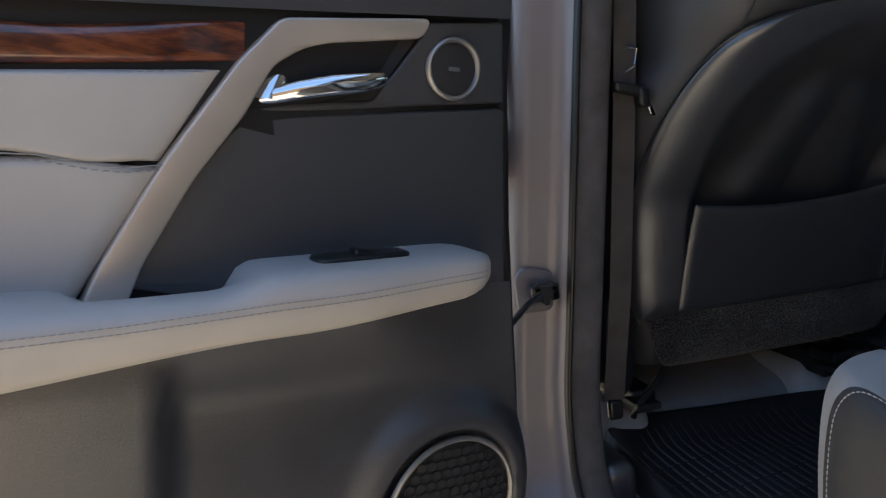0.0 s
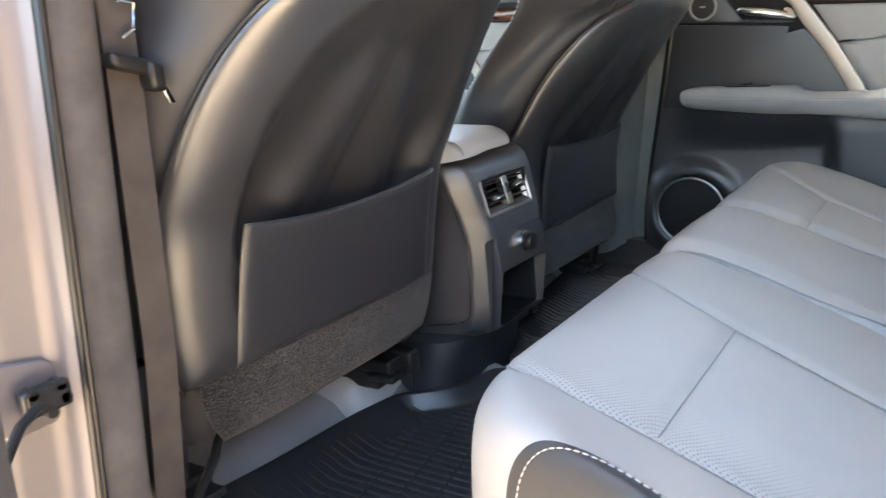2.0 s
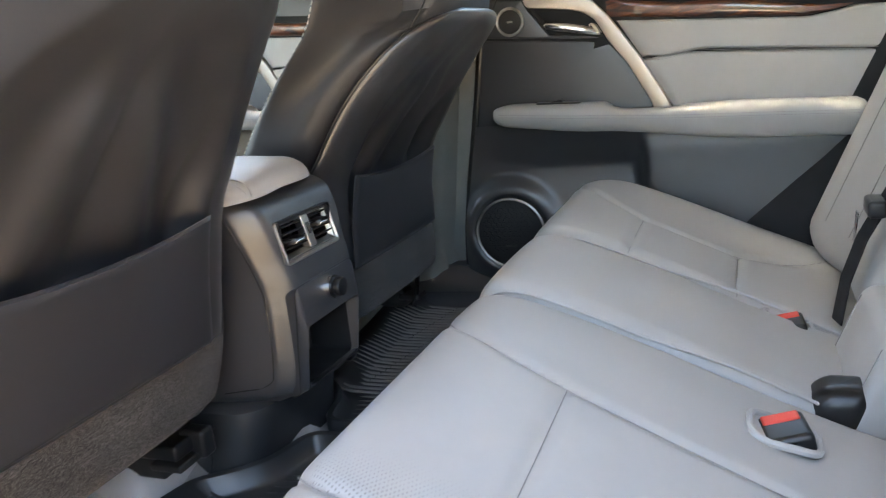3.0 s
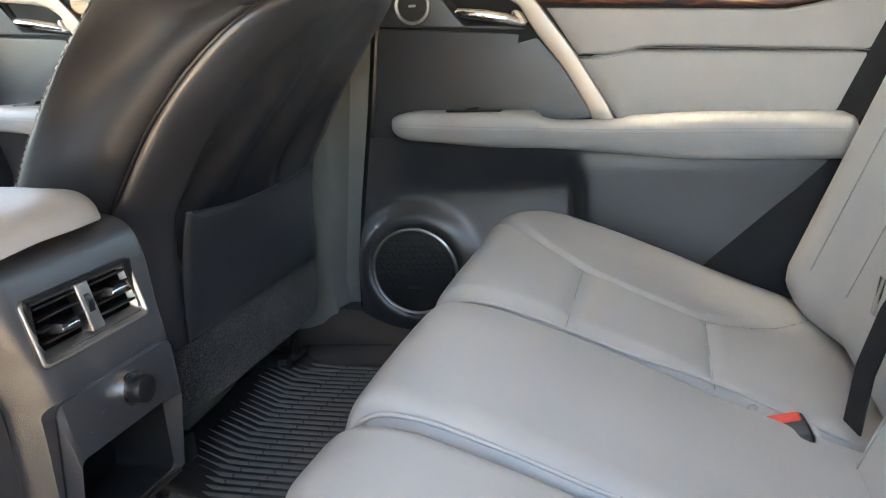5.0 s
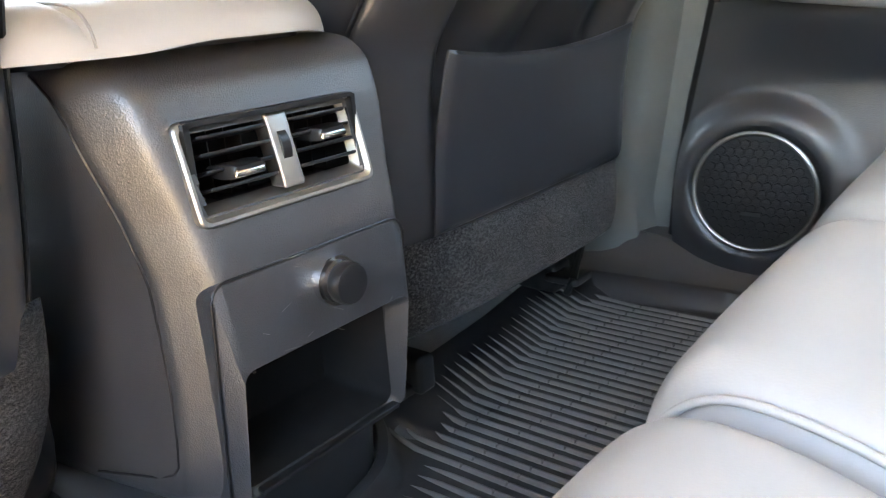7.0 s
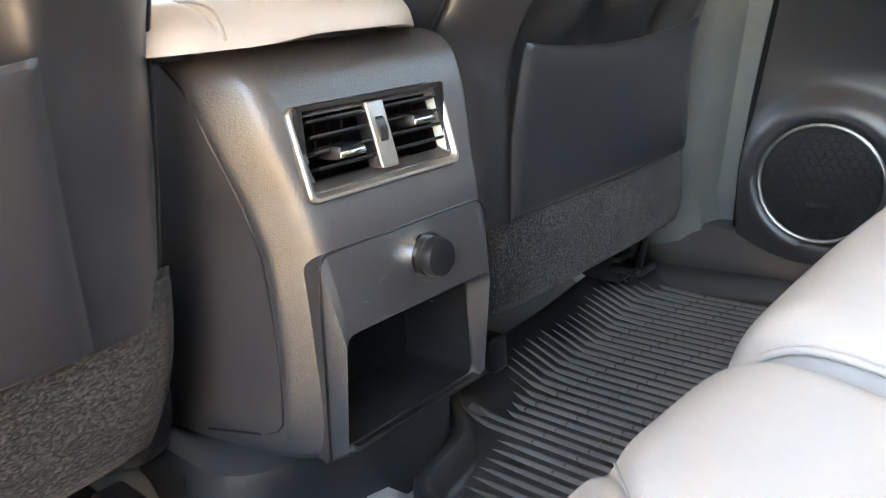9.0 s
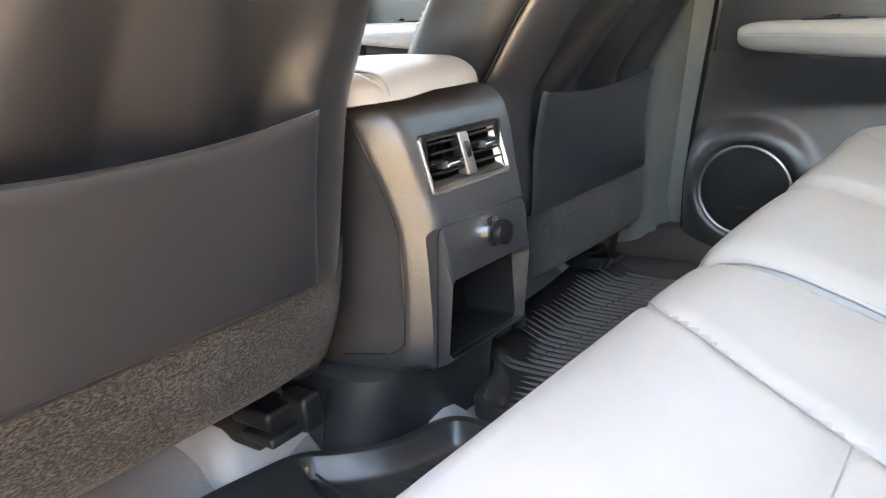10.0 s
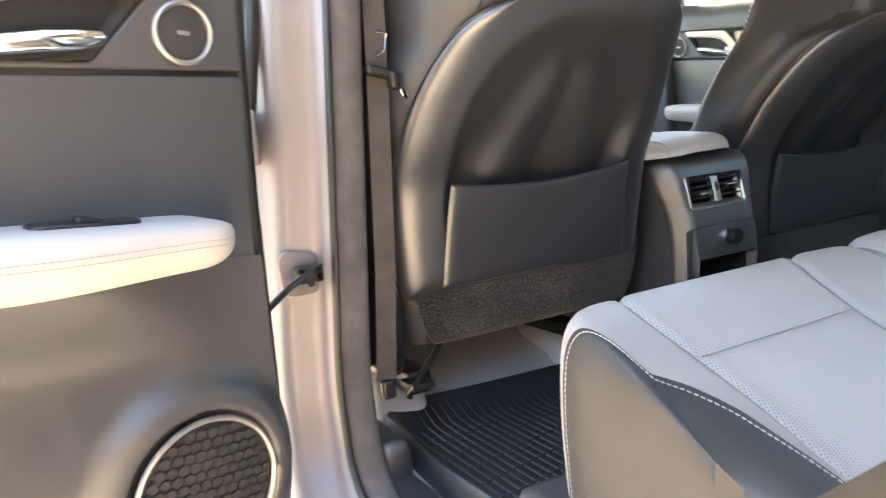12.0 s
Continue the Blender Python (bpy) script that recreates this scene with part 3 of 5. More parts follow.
def car_door(name, sgn, label, group, shift=0.0, lift=0.0):
    """A car door's inside, in the place of a closed right-hand door; sgn -1 mirrors it to the left."""
    base = Vector((sgn * 0.74, -0.4 + shift, 0.42))
    door = thing(name, label, "car door", base, group)

    def D(u, z, d):
        d += 0.014 * step(0.30, 0.08, u) * step(0.86, 1.0, z) + 0.005 * step(0.7, 0.85, z)
        return (sgn * (0.74 - d) - base.x, -u + shift - base.y, z + lift - base.z)

    outline = [(front_u(z) + 0.012, z) for z in (0.40, 0.5, 0.65, 0.85, 1.03, 1.17)] + [(rear_u(z), z) for z in (1.17, 1.0, 0.84, 0.7, 0.612, 0.5, 0.40)]
    part("shell", slab(outline, lambda a, b, d: D(a, b, d), -0.15, -0.03, 0.012), PAINT, door, "grey metallic door shell")
    part("seal", tube([D(front_u(z) - 0.004, z, -0.02) for z in (1.17, 1.03, 0.9, 0.8, 0.7, 0.6, 0.5, 0.42)] + [D(u, 0.405, -0.02) for u in (0.05, 0.25, 0.44)] +
                      [D(rear_u(z) + 0.01, z, -0.02) for z in (0.45, 0.55, 0.62, 0.7, 0.79, 0.84, 1.0, 1.17)], 0.013, 8), GLOSSY, door, "black rubber door seal")
    inner = [(front_u(z) + 0.002, z) for z in (0.40, 0.5, 0.65, 0.85, 1.03, 1.12)] + [(rear_u(z) - 0.004, z) for z in (1.12, 1.0, 0.84, 0.7, 0.612, 0.5, 0.40)]
    part("inner_panel", slab(inner, D, -0.03, -0.004, 0.003), MATTE, door, "black inner panel behind the trim")
    # upper ledge and window
    def ledge(u, v):
        uu = front_u(1.12) + (rear_u(1.1) - 0.01 - front_u(1.12)) * u
        z0 = 1.112 - 0.095 * (uu - 0.05)
        q = math.pi * 0.5 * v
        return D(uu, z0 + 0.085 * math.sin(q) * (0.9) + 0.0, 0.012 * math.cos(q) ** 0.5 - 0.03 * v * v)
    part("window_ledge", grid(ledge, 30, 10), SOFT, door, "soft charcoal window ledge")
    wf = part("window_frame", tube([D(0.075, 1.17, -0.045), D(0.13, 1.35, 0.0), D(0.2, 1.5, 0.05), D(0.45, 1.53, 0.06), D(0.75, 1.5, 0.05), D(0.93, 1.3, -0.01), D(0.935, 1.17, -0.045)], 0.02, 8), PLASTIC, door)
    pane = part("glass", grid(lambda u, v: D(0.08 + 0.12 * v + (0.85 - 0.26 * v) * u, 1.12 + 0.39 * v, -0.05 + 0.1 * v), 6, 4), TINTED if shift == 0 else GLASS, wf, "tinted window glass" if shift == 0 else "clear window glass")
    pane.visible_shadow = shift != 0 or sgn < 0
    # dark front panel round the tweeter, with the bowl behind the handle
    panel = rounded([(front_u(1.11) + 0.004, 1.108), (0.147, 1.098), (0.156, 1.08), (0.2, 1.021), (0.314, 1.009), (0.318, 1.001), (front_u(1.03) + 0.003, 1.03)], 0.004, 3)
    part("tweeter_panel", slab(panel, D, -0.03, 0.004, 0.003), SOFT, door)
    roof_line = spline([(0.158, 1.085, 0), (0.2, 1.076, 0), (0.246, 1.069, 0), (0.275, 1.06, 0), (0.305, 1.035, 0)], 8)
    def bowl(u, v):
        a = roof_line[min(32, int(u * 32 + 0.5))]
        b = Vector((0.2, 1.022, 0)) * (1 - u) + Vector((0.322, 1.004, 0)) * u
        p = a * (1 - v) + b * v
        k = step(0.0, 0.55, u) * step(1.0, 0.9, u) * step(1.0, 0.45, v) * (0.75 + 0.25 * step(0.0, 0.08, v)) if v > 0 else step(0.0, 0.5, u) * step(1.0, 0.9, u) * 0.6
        return D(p.x, p.y, 0.005 - 0.06 * k)
    part("handle_bowl", grid(bowl, 32, 20), MATTE, door)
    tw = part("tweeter", ring_geo(lambda a, b, d: D(0.119 + a, 1.057 + b, 0.004 + d), 0.0275, 0.003, 0.003), SATIN, door, "satin tweeter bezel")
    part("mesh", disc(lambda a, b, d: D(0.119 + a, 1.057 + b, 0.004 + d), 0.0262, 0.0015, 0.002), MESH, tw, "dark mesh tweeter cover")
    part("badge", moved(rbox(-0.003, 0.003, -0.006, 0.006, -0.002, 0.002, 0.0008), lambda x, y, z: D(0.119 + y, 1.057 + z, 0.0078 + x * 0.2)), SATIN, tw)
    # chrome pull
    hd = part("handle", loft([[D(u, z + rr * 0.9 * math.sin(q), dd + rr * 0.75 * math.cos(q)) for q in [2 * math.pi * k / 12 for k in range(12)]]
                              for u, z, dd, rr in ((0.190, 1.041, 0.012, 0.002), (0.196, 1.040, 0.014, 0.008), (0.215, 1.036, 0.016, 0.0105), (0.245, 1.031, 0.016, 0.011), (0.275, 1.024, 0.012, 0.0105), (0.295, 1.018, 0.006, 0.009), (0.308, 1.013, 0.0, 0.004))]),
              CHROME, door, "chrome inner door handle")
    part("spur", loft([[D(u + rr * math.cos(q), z, dd + rr * 0.6 * math.sin(q)) for q in [2 * math.pi * k / 10 for k in range(10)]]
                       for u, z, dd, rr in ((0.296, 1.015, 0.004, 0.014), (0.291, 1.03, 0.004, 0.011), (0.284, 1.045, -0.004, 0.006), (0.281, 1.052, -0.012, 0.003))]), CHROME, hd)
    # dark middle panel
    mid = rounded([(front_u(1.025) + 0.003, 1.025), (0.318, 0.997), (0.362, 0.943), (0.418, 0.856), (0.30, 0.83), (0.018, 0.83)], 0.008, 4)
    part("middle_panel", slab(mid, D, -0.03, 0.003, 0.003), SOFT, door)
    # metal-look trim that sweeps from the handle down to the armrest
    trim = rounded([(0.149, 1.100), (0.291, 1.083)] + TRIM_EDGE + [(0.417, 0.828), (0.399, 0.876), (0.36, 0.945), (0.320, 0.999), (0.296, 1.043), (0.27, 1.06), (0.246, 1.067), (0.156, 1.081)], 0.009, 4)
    part("trim", slab(trim, D, -0.02, 0.013, 0.0025, 3), CHAMPAGNE, door, "champagne metal-look trim")
    # burl wood strip
    def wood(u, v, d):
        uu = 0.3 + 0.467 * u
        top = lerp_table([(0.29, 1.079), (0.5, 1.055), (0.767, 1.018)], uu)
        low = lerp_table([(0.29, 1.050), (0.335, 1.041), (0.5, 1.023), (0.69, 1.004), (0.74, 1.01), (0.767, 1.016)], uu)
        return D(uu, low + (top - low) * v, d)
    part("wood_strip", pillow(wood, 40, 10, 0.011, 0.3), WOOD, door, "glossy burl wood strip")
    # two pale leather fields with a shallow wave between them
    def wave(u):
        return lerp_table([(0.375, 0.957), (0.415, 0.953), (0.44, 0.955), (0.475, 0.961), (0.5, 0.961), (0.852, 0.931)], u)
    def field_hi(u, v, d):
        uu0 = 0.36
        uu = uu0 + (0.875 - uu0) * u
        hi = lerp_table([(0.335, 1.039), (0.5, 1.021), (0.69, 1.002), (0.74, 1.008), (0.767, 1.015), (0.9, 1.005)], uu)
        lo = wave(uu) + 0.001
        z = lo + (hi - lo) * v
        edge_u = 0.330 + (1.043 - z) * 0.66
        uu = edge_u + (rear_u(z) - 0.004 - edge_u) * u
        return D(uu, z, d)
    def field_lo(u, v, d):
        uu = 0.42 + 0.43 * u
        hi, lo = wave(uu) - 0.001, 0.845
        z = lo + (hi - lo) * v
        edge_u = 0.330 + (1.043 - z) * 0.6
        uu = edge_u + (rear_u(z) - 0.004 - edge_u) * u
        return D(uu, z, d)
    part("upper_pad", pillow(field_hi, 44, 18, 0.012, 0.07), LEATHER, door, "pale leather door pad")
    part("lower_pad", pillow(field_lo, 44, 18, 0.012, 0.06), LEATHER, door, "pale leather door pad")
    seam = [D(u, wave(u) - 0.004, 0.0118) for u in [0.385 + 0.46 * k / 60 for k in range(61)]]
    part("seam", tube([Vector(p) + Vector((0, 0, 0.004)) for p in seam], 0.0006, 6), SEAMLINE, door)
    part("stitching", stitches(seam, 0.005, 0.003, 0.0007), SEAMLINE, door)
    part("stitching", stitches([D(0.345 + 0.34 * k / 40, lerp_table([(0.335, 1.034), (0.5, 1.016), (0.69, 0.997)], 0.345 + 0.34 * k / 40), 0.0105) for k in range(41)], 0.005, 0.003, 0.0007), SEAMLINE, door)
    # armrest: a long padded shelf with a raised switch pad at its front
    def rest_ring(u):
        k = step(0.062, 0.13, u)
        nose = math.sqrt(max(0.0, 1 - (1 - min(1.0, (u - 0.066) / 0.055)) ** 2)) if u > 0.066 else 0.0
        tail = math.sqrt(max(0.0, 1 - (1 - min(1.0, (0.795 - u) / 0.02)) ** 2)) if u < 0.795 else 0.0
        top = 0.874 - 0.05 * (u - 0.1) + 0.008 * step(0.4, 0.6, u)
        pad = 0.011 * step(0.36, 0.30, u)
        low = 0.839 - 0.013 * step(0.07, 0.3, u) - 0.035 * (u - 0.1) - 0.02 * step(0.3, 0.6, u)
        out = 0.02 + (0.052 + 0.012 * step(0.1, 0.25, u)) * nose * tail
        mid = (top + low) / 2
        hh = (top - low) / 2 * max(0.15, nose) * max(0.4, tail)
        pts = []
        prof = [(-0.03, 1.0), (0.0, 1.0), (0.4, 1.03), (0.68, 1.04), (0.86, 0.93), (0.96, 0.72), (1.0, 0.42), (0.985, 0.1), (0.94, -0.3), (0.87, -0.7), (0.78, -0.95), (0.66, -1.0), (0.0, -1.0), (-0.03, -1.0)]
        cup = step(0.315, 0.335, u) * step(0.47, 0.42, u)
        for a, b in prof:
            dip = cup * (0.9 if a <= 0 else 0.45 if a < 0.5 else 0.0) * (b > 0)
            pts.append(D(u, mid + hh * (b - dip) + pad * step(0.3, 0.9, b), a * out))
        return pts
    us = [0.067, 0.069, 0.073, 0.079, 0.087, 0.097, 0.11, 0.125] + [0.14 + 0.01 * k for k in range(40)] + [0.55 + 0.03 * k for k in range(8)] + [0.775, 0.785, 0.79, 0.794]
    rest = part("armrest", loft([rest_ring(u) for u in us]), LEATHER, door, "pale stitched leather armrest")
    for dz in (0.0, 0.0055):
        line = []
        for u in [0.09 + 0.69 * k / 60 for k in range(61)]:
            r = rest_ring(u)
            p, q = Vector(r[6]), Vector(r[7])
            out = Vector((-sgn, 0, 0)) * 0.0006
            line.append(p.lerp(q, 0.35) + Vector((0, 0, dz)) + out)
        part("stitching", stitches(line, 0.0045, 0.0016, 0.0005), SEAMLINE, rest)
    lens = rrect(0.168, 0.262, 0.018, 0.050, 0.011)
    sw = part("window_switch", slab(lens, lambda a, b, d: D(a, 0.886 - 0.05 * (a - 0.1) + d, b), -0.006, 0.003, 0.002), GLOSSY, rest, "black window switch")
    part("rocker", moved(rbox(-0.012, 0.012, -0.0075, 0.0075, -0.003, 0.005, 0.0025), lambda x, y, z: D(0.212 + x, 0.8845 - 0.05 * 0.112 + 0.003 + z + 0.12 * x, 0.034 + y)), GLOSSY, sw)
    # lower panel with the speaker boss and the map pocket
    def low(u, v):
        z = 0.40 + 0.44 * v
        uu = front_u(z) + (rear_u(z) - 0.006 - front_u(z)) * u
        r = math.hypot(uu - SPK[0], z - SPK[1])
        swell = step(0.0, 0.2, uu - front_u(z))
        flat = step(0.36, 0.40, uu)
        d = 0.004 + swell * (0.036 * step(0.735, 0.83, z) + 0.02 * step(0.745, 0.6, z)) * (1 - flat) + (0.03 + 0.006 * step(0.8, 0.83, z)) * flat
        boss = step(0.135 + 0.03 * step(0.0, 0.1, SPK[1] - z), 0.098, r)
        d = d * (1 - boss) + (0.029 - 0.012 * step(0.09, 0.078, r)) * boss
        pocket = step(0.375, 0.39, uu) * step(0.81, 0.77, z)
        d += 0.004 * pocket
        d -= 0.035 * step(0.17, 0.24, uu) * step(0.385, 0.37, uu) * step(0.63, 0.58, z) * (1 - boss)
        return D(uu, z, d)
    part("lower_panel", grid(low, 110, 80), PLASTIC, door, "grained black lower door panel")
    S = lambda a, b, d: D(SPK[0] + a, SPK[1] + b, 0.029 + d)
    sp = part("speaker", ring_geo(S, 0.0795, 0.0032, 0.002, 64), SATIN, door, "satin speaker ring")
    part("grille", disc(S, 0.078, -0.002, 0.003), MESH, sp, "dark speaker grille")
    part("grille_cells", hexes(0.077, 0.0125, lambda a, b, d: S(a, b, 0.0012 + 0.003 * (1 - (a * a + b * b) / 0.0061) + d), 0.0007), MESH, sp)
    part("emblem", moved(rbox(-0.001, 0.001, -0.014, 0.014, -0.003, 0.003, 0.0009), lambda x, y, z: S(y, -0.028 + z, 0.006 + x)), STEEL, sp)
    return door


far_door = car_door("rear_door", 1, "closed rear car door with pale leather, wood strip and speaker", "car doors")
near_door = car_door("rear_door", -1, "wide open rear car door with pale leather, wood strip and speaker", "car doors")
HINGE, SWING, AXIS = Vector((-0.9345, 0.0172, 0.8)), -71.48, Vector((0.0496, -0.1294, 1.0)).normalized()
near_door.matrix_world = Matrix.Translation(HINGE) @ Matrix.Rotation(radians(SWING), 4, AXIS) @ Matrix.Translation(-HINGE) @ Matrix.Translation(near_door.location)
front_far = car_door("front_door", 1, "closed front car door with pale leather and wood strip", "car doors", shift=0.885, lift=0.06)
front_near = car_door("front_door", -1, "closed front car door with pale leather and wood strip", "car doors", shift=0.95, lift=0.06)


# ---------------------------------------------------------------- front seats
ARCH = curve_table([(0.655, 0.205), (0.70, 0.236), (0.80, 0.25), (0.90, 0.247), (0.98, 0.234), (1.04, 0.212), (1.075, 0.185), (1.093, 0.145), (1.103, 0.09), (1.107, 0.03)], 8)
SPINE = curve_table([(0.55, 0.072), (0.62, 0.048), (0.70, 0.03), (0.78, 0.017), (0.856, -0.001), (0.90, -0.026), (0.95, -0.062), (1.0, -0.104), (1.05, -0.145), (1.09, -0.176), (1.13, -0.202), (1.2, -0.232), (1.28, -0.24)], 6)


def seat_y(x, z):
    """The rear face of a front seat: upright at the pocket, leaning back above it, and wrapping forward at both sides."""
    return lerp_table(SPINE, z) + 0.03 * abs(x / 0.26) ** 4 + 0.022 * (x / 0.19) ** 2 * step(0.88, 1.06, z)


def front_seat(cx, out, label, drop, turn, recline):
    """A front seat seen from behind; out is +1 or -1, the side of its door; recline: how far forward it stands, height by height."""
    base = Vector((cx, 0.1, 0.46))
    seat = thing("front_seat", label, "car seat", base - Vector((0, 0, drop)), "front seats")
    seat.rotation_euler = (0, 0, radians(turn))

    def L(x, y, z):
        return (x, y + lerp_table(recline, z) - base.y, z - base.z)

    shape = [curve_table(table, 6) for table in (
        [(0.6, 0.225), (0.7, 0.255), (0.8, 0.265), (0.95, 0.262), (1.1, 0.25), (1.18, 0.225), (1.24, 0.17), (1.26, 0.1)],
        [(0.6, 0.222), (0.7, 0.238), (0.8, 0.242), (0.9, 0.248), (0.97, 0.266), (1.02, 0.28), (1.07, 0.29), (1.15, 0.275), (1.2, 0.24), (1.24, 0.17), (1.26, 0.1)],
        [(0.6, 0.22), (0.85, 0.2), (0.893, 0.175), (0.955, 0.135), (1.013, 0.088), (1.068, 0.04), (1.12, 0.022), (1.26, 0.02)],
        [(0.6, 0.2), (0.85, 0.19), (1.05, 0.16), (1.2, 0.12), (1.26, 0.06)])]

    def ring(z):
        hw_out, hw_in, dep_in, dep_out = (lerp_table(table, z) for table in shape)
        pts = []
        for k in range(64):
            t = 2 * math.pi * k / 64
            c, s = math.cos(t), math.sin(t)
            hw = hw_out if c * out > 0 else hw_in
            dep = dep_out if c * out > 0 else dep_in
            yy = dep / 2 * (1 + math.copysign(abs(s) ** 0.55, s))
            k = yy / dep
            rear = min(hw, lerp_table(ARCH, min(z, 1.06)) + 0.03 if c * out > 0 else max(0.13, lerp_table(ARCH, z) + 0.012))
            x = (rear + (hw - rear) * step(0.35, 0.9, k)) * math.copysign(abs(c) ** (0.3 if s < 0 else 0.45), c)
            sunk = 0.04 * step(0.012, 0.06, lerp_table(ARCH, z) - abs(x)) if z < 1.09 else 0.0
            front = 0.024 - 0.18 * (z - 0.856) + dep
            wing = 0.05 * step(0.13, 0.22, abs(x)) * (c * out > 0)
            pts.append(L(x, (seat_y(x, z) + 0.004 + 0.02 * step(1.08, 1.16, z) + sunk) * (1 - k) + (front + wing) * k, z))
        return pts
    part("backrest", loft([ring(0.6 + 0.66 * k / 44) for k in range(45)]), SIDE_VINYL, seat, "black leather seat back")

    def shell(u, v, d):
        z = 0.684 + 0.423 * v
        half = lerp_table(ARCH, z)
        x = (2 * u - 1) * half
        # a hollow between the two side bolsters: creased where it meets the pocket, fading out under the arch
        hollow = lerp_table([(0.84, 0.18), (0.92, 0.178), (0.98, 0.168), (1.03, 0.14), (1.06, 0.1), (1.09, 0.05)], z)
        q = min(1.0, abs(x) / hollow)
        crease = step(1.0, 0.88, z)
        flank = step(1.0, 0.8, q) * crease + (1 - crease) * (1 - q * q) ** 1.3
        dish = 0.042 * flank * step(0.74, 0.85, z) * step(1.1, 1.0, z)
        # two soft ridges that rise from the pocket and draw together towards the top
        off = abs(x) - 0.02 - 0.34 * max(0.0, 1.03 - z)
        dish -= 0.027 * math.exp(-(off / (0.038 if off > 0 else 0.06)) ** 2) * step(0.80, 0.88, z) * step(1.095, 0.96, z)
        return L(x, seat_y(x, z) - d + dish, z)
    back = part("back_panel", pillow(shell, 110, 60, 0.02, 0.09), VINYL, seat, "black moulded seat back panel")
    rim = [L((1 if s > 0 else -1) * lerp_table(ARCH, z) * 1.006, seat_y(lerp_table(ARCH, z), z) - 0.001, z) for s, z in [(-1, 0.68 + 0.425 * k / 40) for k in range(41)] + [(1, 1.105 - 0.425 * k / 40) for k in range(41)]]
    part("piping", tube(rim, 0.0022, 6), GLOSSY, back)

    def pocket(u, v, d):
        x = (2 * u - 1) * (0.181 - 0.009 * v)
        top = 0.86 - 0.014 * (1 - (x / 0.175) ** 2)
        z = 0.699 + (top - 0.699) * v
        return L(x, seat_y(0.5 * x, z) - 0.0165 - 0.008 * v - d, z)
    part("map_pocket", pillow(pocket, 26, 16, 0.0055, 0.06), VINYL, seat, "black vinyl map pocket")

    def flap(u, v, d):
        z0 = 0.604
        z = z0 + (0.725 - z0) * v
        hw = 0.232 - 0.03 * (1 - v) ** 3
        x = (2 * u - 1) * hw - out * 0.018
        return L(x, seat_y(x, z) - 0.006 - d, z)
    part("carpet_flap", pillow(flap, 24, 10, 0.008, 0.1), HEATHER, seat, "grey heather carpet flap")
    for s in (-1, 1):
        w = 0.29 if s == out else 0.265
        rings = []
        for y, k in ((0.045, 0.35), (0.05, 0.75), (0.065, 0.95), (0.1, 1.0), (0.25, 1.0), (0.5, 0.85), (0.56, 0.4)):
            y += 0.0 if out < 0 and s == out else 0.045
            zc, hz, hx = 0.645, 0.085 * k, 0.03 * k
            xc = s * (w - 0.03)
            rings.append([L(xc + hx * math.copysign(abs(math.cos(q)) ** 0.6, math.cos(q)), y, zc + hz * math.copysign(abs(math.sin(q)) ** 0.6, math.sin(q))) for q in [2 * math.pi * j / 20 for j in range(20)]])
        part("side_shield", loft(rings), GLOSSY, seat, "smooth black side shield")
    part("seat_pan", rbox(-0.22, 0.22, 0.0, 0.46, 0.145, 0.2, 0.02), PLASTIC, seat)
    part("cushion", moved(rbox(-0.25, 0.25, 0.05, 0.52, 0.17, 0.29, 0.05), lambda x, y, z: (x, y, z + 0.08 * step(0.1, 0.5, y))), LEATHER, seat, "pale leather seat cushion")
    for side_k in (5, 27):
        line = []
        for i in range(60):
            z = 0.84 + 0.34 * i / 59
            q = Vector(ring(z)[side_k])
            line.append(q + Vector((0.0012 if side_k < 16 else -0.0012, 0, 0)))
        part("stitching", stitches(line, 0.006, 0.0035, 0.0011), THREAD, seat, "pale contrast stitching")
    for s in (-1, 1):
        part("seam", tube([L(s * (0.178 - 0.1 * (z - 1.08)), seat_y(0.178, z) + 0.0035, z) for z in (1.082, 1.11, 1.14, 1.18, 1.22)], 0.0013, 6), GLOSSY, seat)
    part("headrest", rbox(-0.13, 0.13, -0.12, -0.02, 0.83, 0.99, 0.045), VINYL, seat)
    for s in (-1, 1):
        part("headrest_post", tube([(s * 0.06, -0.07, 0.72), (s * 0.06, -0.07, 0.86)], 0.006, 8), CHROME, seat)
    # rail ends and latch pieces below the flap
    for s in (-1, 1):
        part("rail", rbox(s * 0.185 - 0.022, s * 0.185 + 0.022, 0.02, 0.45, 0.045, 0.085, 0.006), STEEL, seat)
        lever = tube([(s * 0.185 + 0.045, 0.02, 0.125), (s * 0.185 + 0.015, 0.0, 0.108), (s * 0.185 - 0.03, -0.012, 0.075), (s * 0.185 - 0.036, -0.006, 0.055)], 0.006, 8)
        block = join(rbox(s * 0.185 - 0.028, s * 0.185 + 0.016, -0.012, 0.05, 0.078, 0.1, 0.005), rbox(s * 0.185 + 0.004, s * 0.185 + 0.03, -0.03, 0.01, 0.066, 0.106, 0.006))
        part("latch", lever if s == out else block, GLOSSY, seat)
        part("slide", rbox(s * 0.185 - 0.034, s * 0.185 + 0.008, -0.02, 0.03, 0.066, 0.077, 0.003), STEEL, seat, "bare steel seat slide")
    return seat


front_seat(-0.391, -1, "black leather front seat with map pocket, beside the open door", 0.0, 1.0, [(0.6, 0.002), (1.3, 0.002)])
front_seat(0.373, 1, "black leather front seat with map pocket, beyond the console", 0.03, 0.0, [(0.56, -0.01), (0.63, 0.0), (0.7, 0.022), (0.78, 0.034), (0.86, 0.04), (1.0, 0.03), (1.08, 0.024), (1.3, 0.02)])

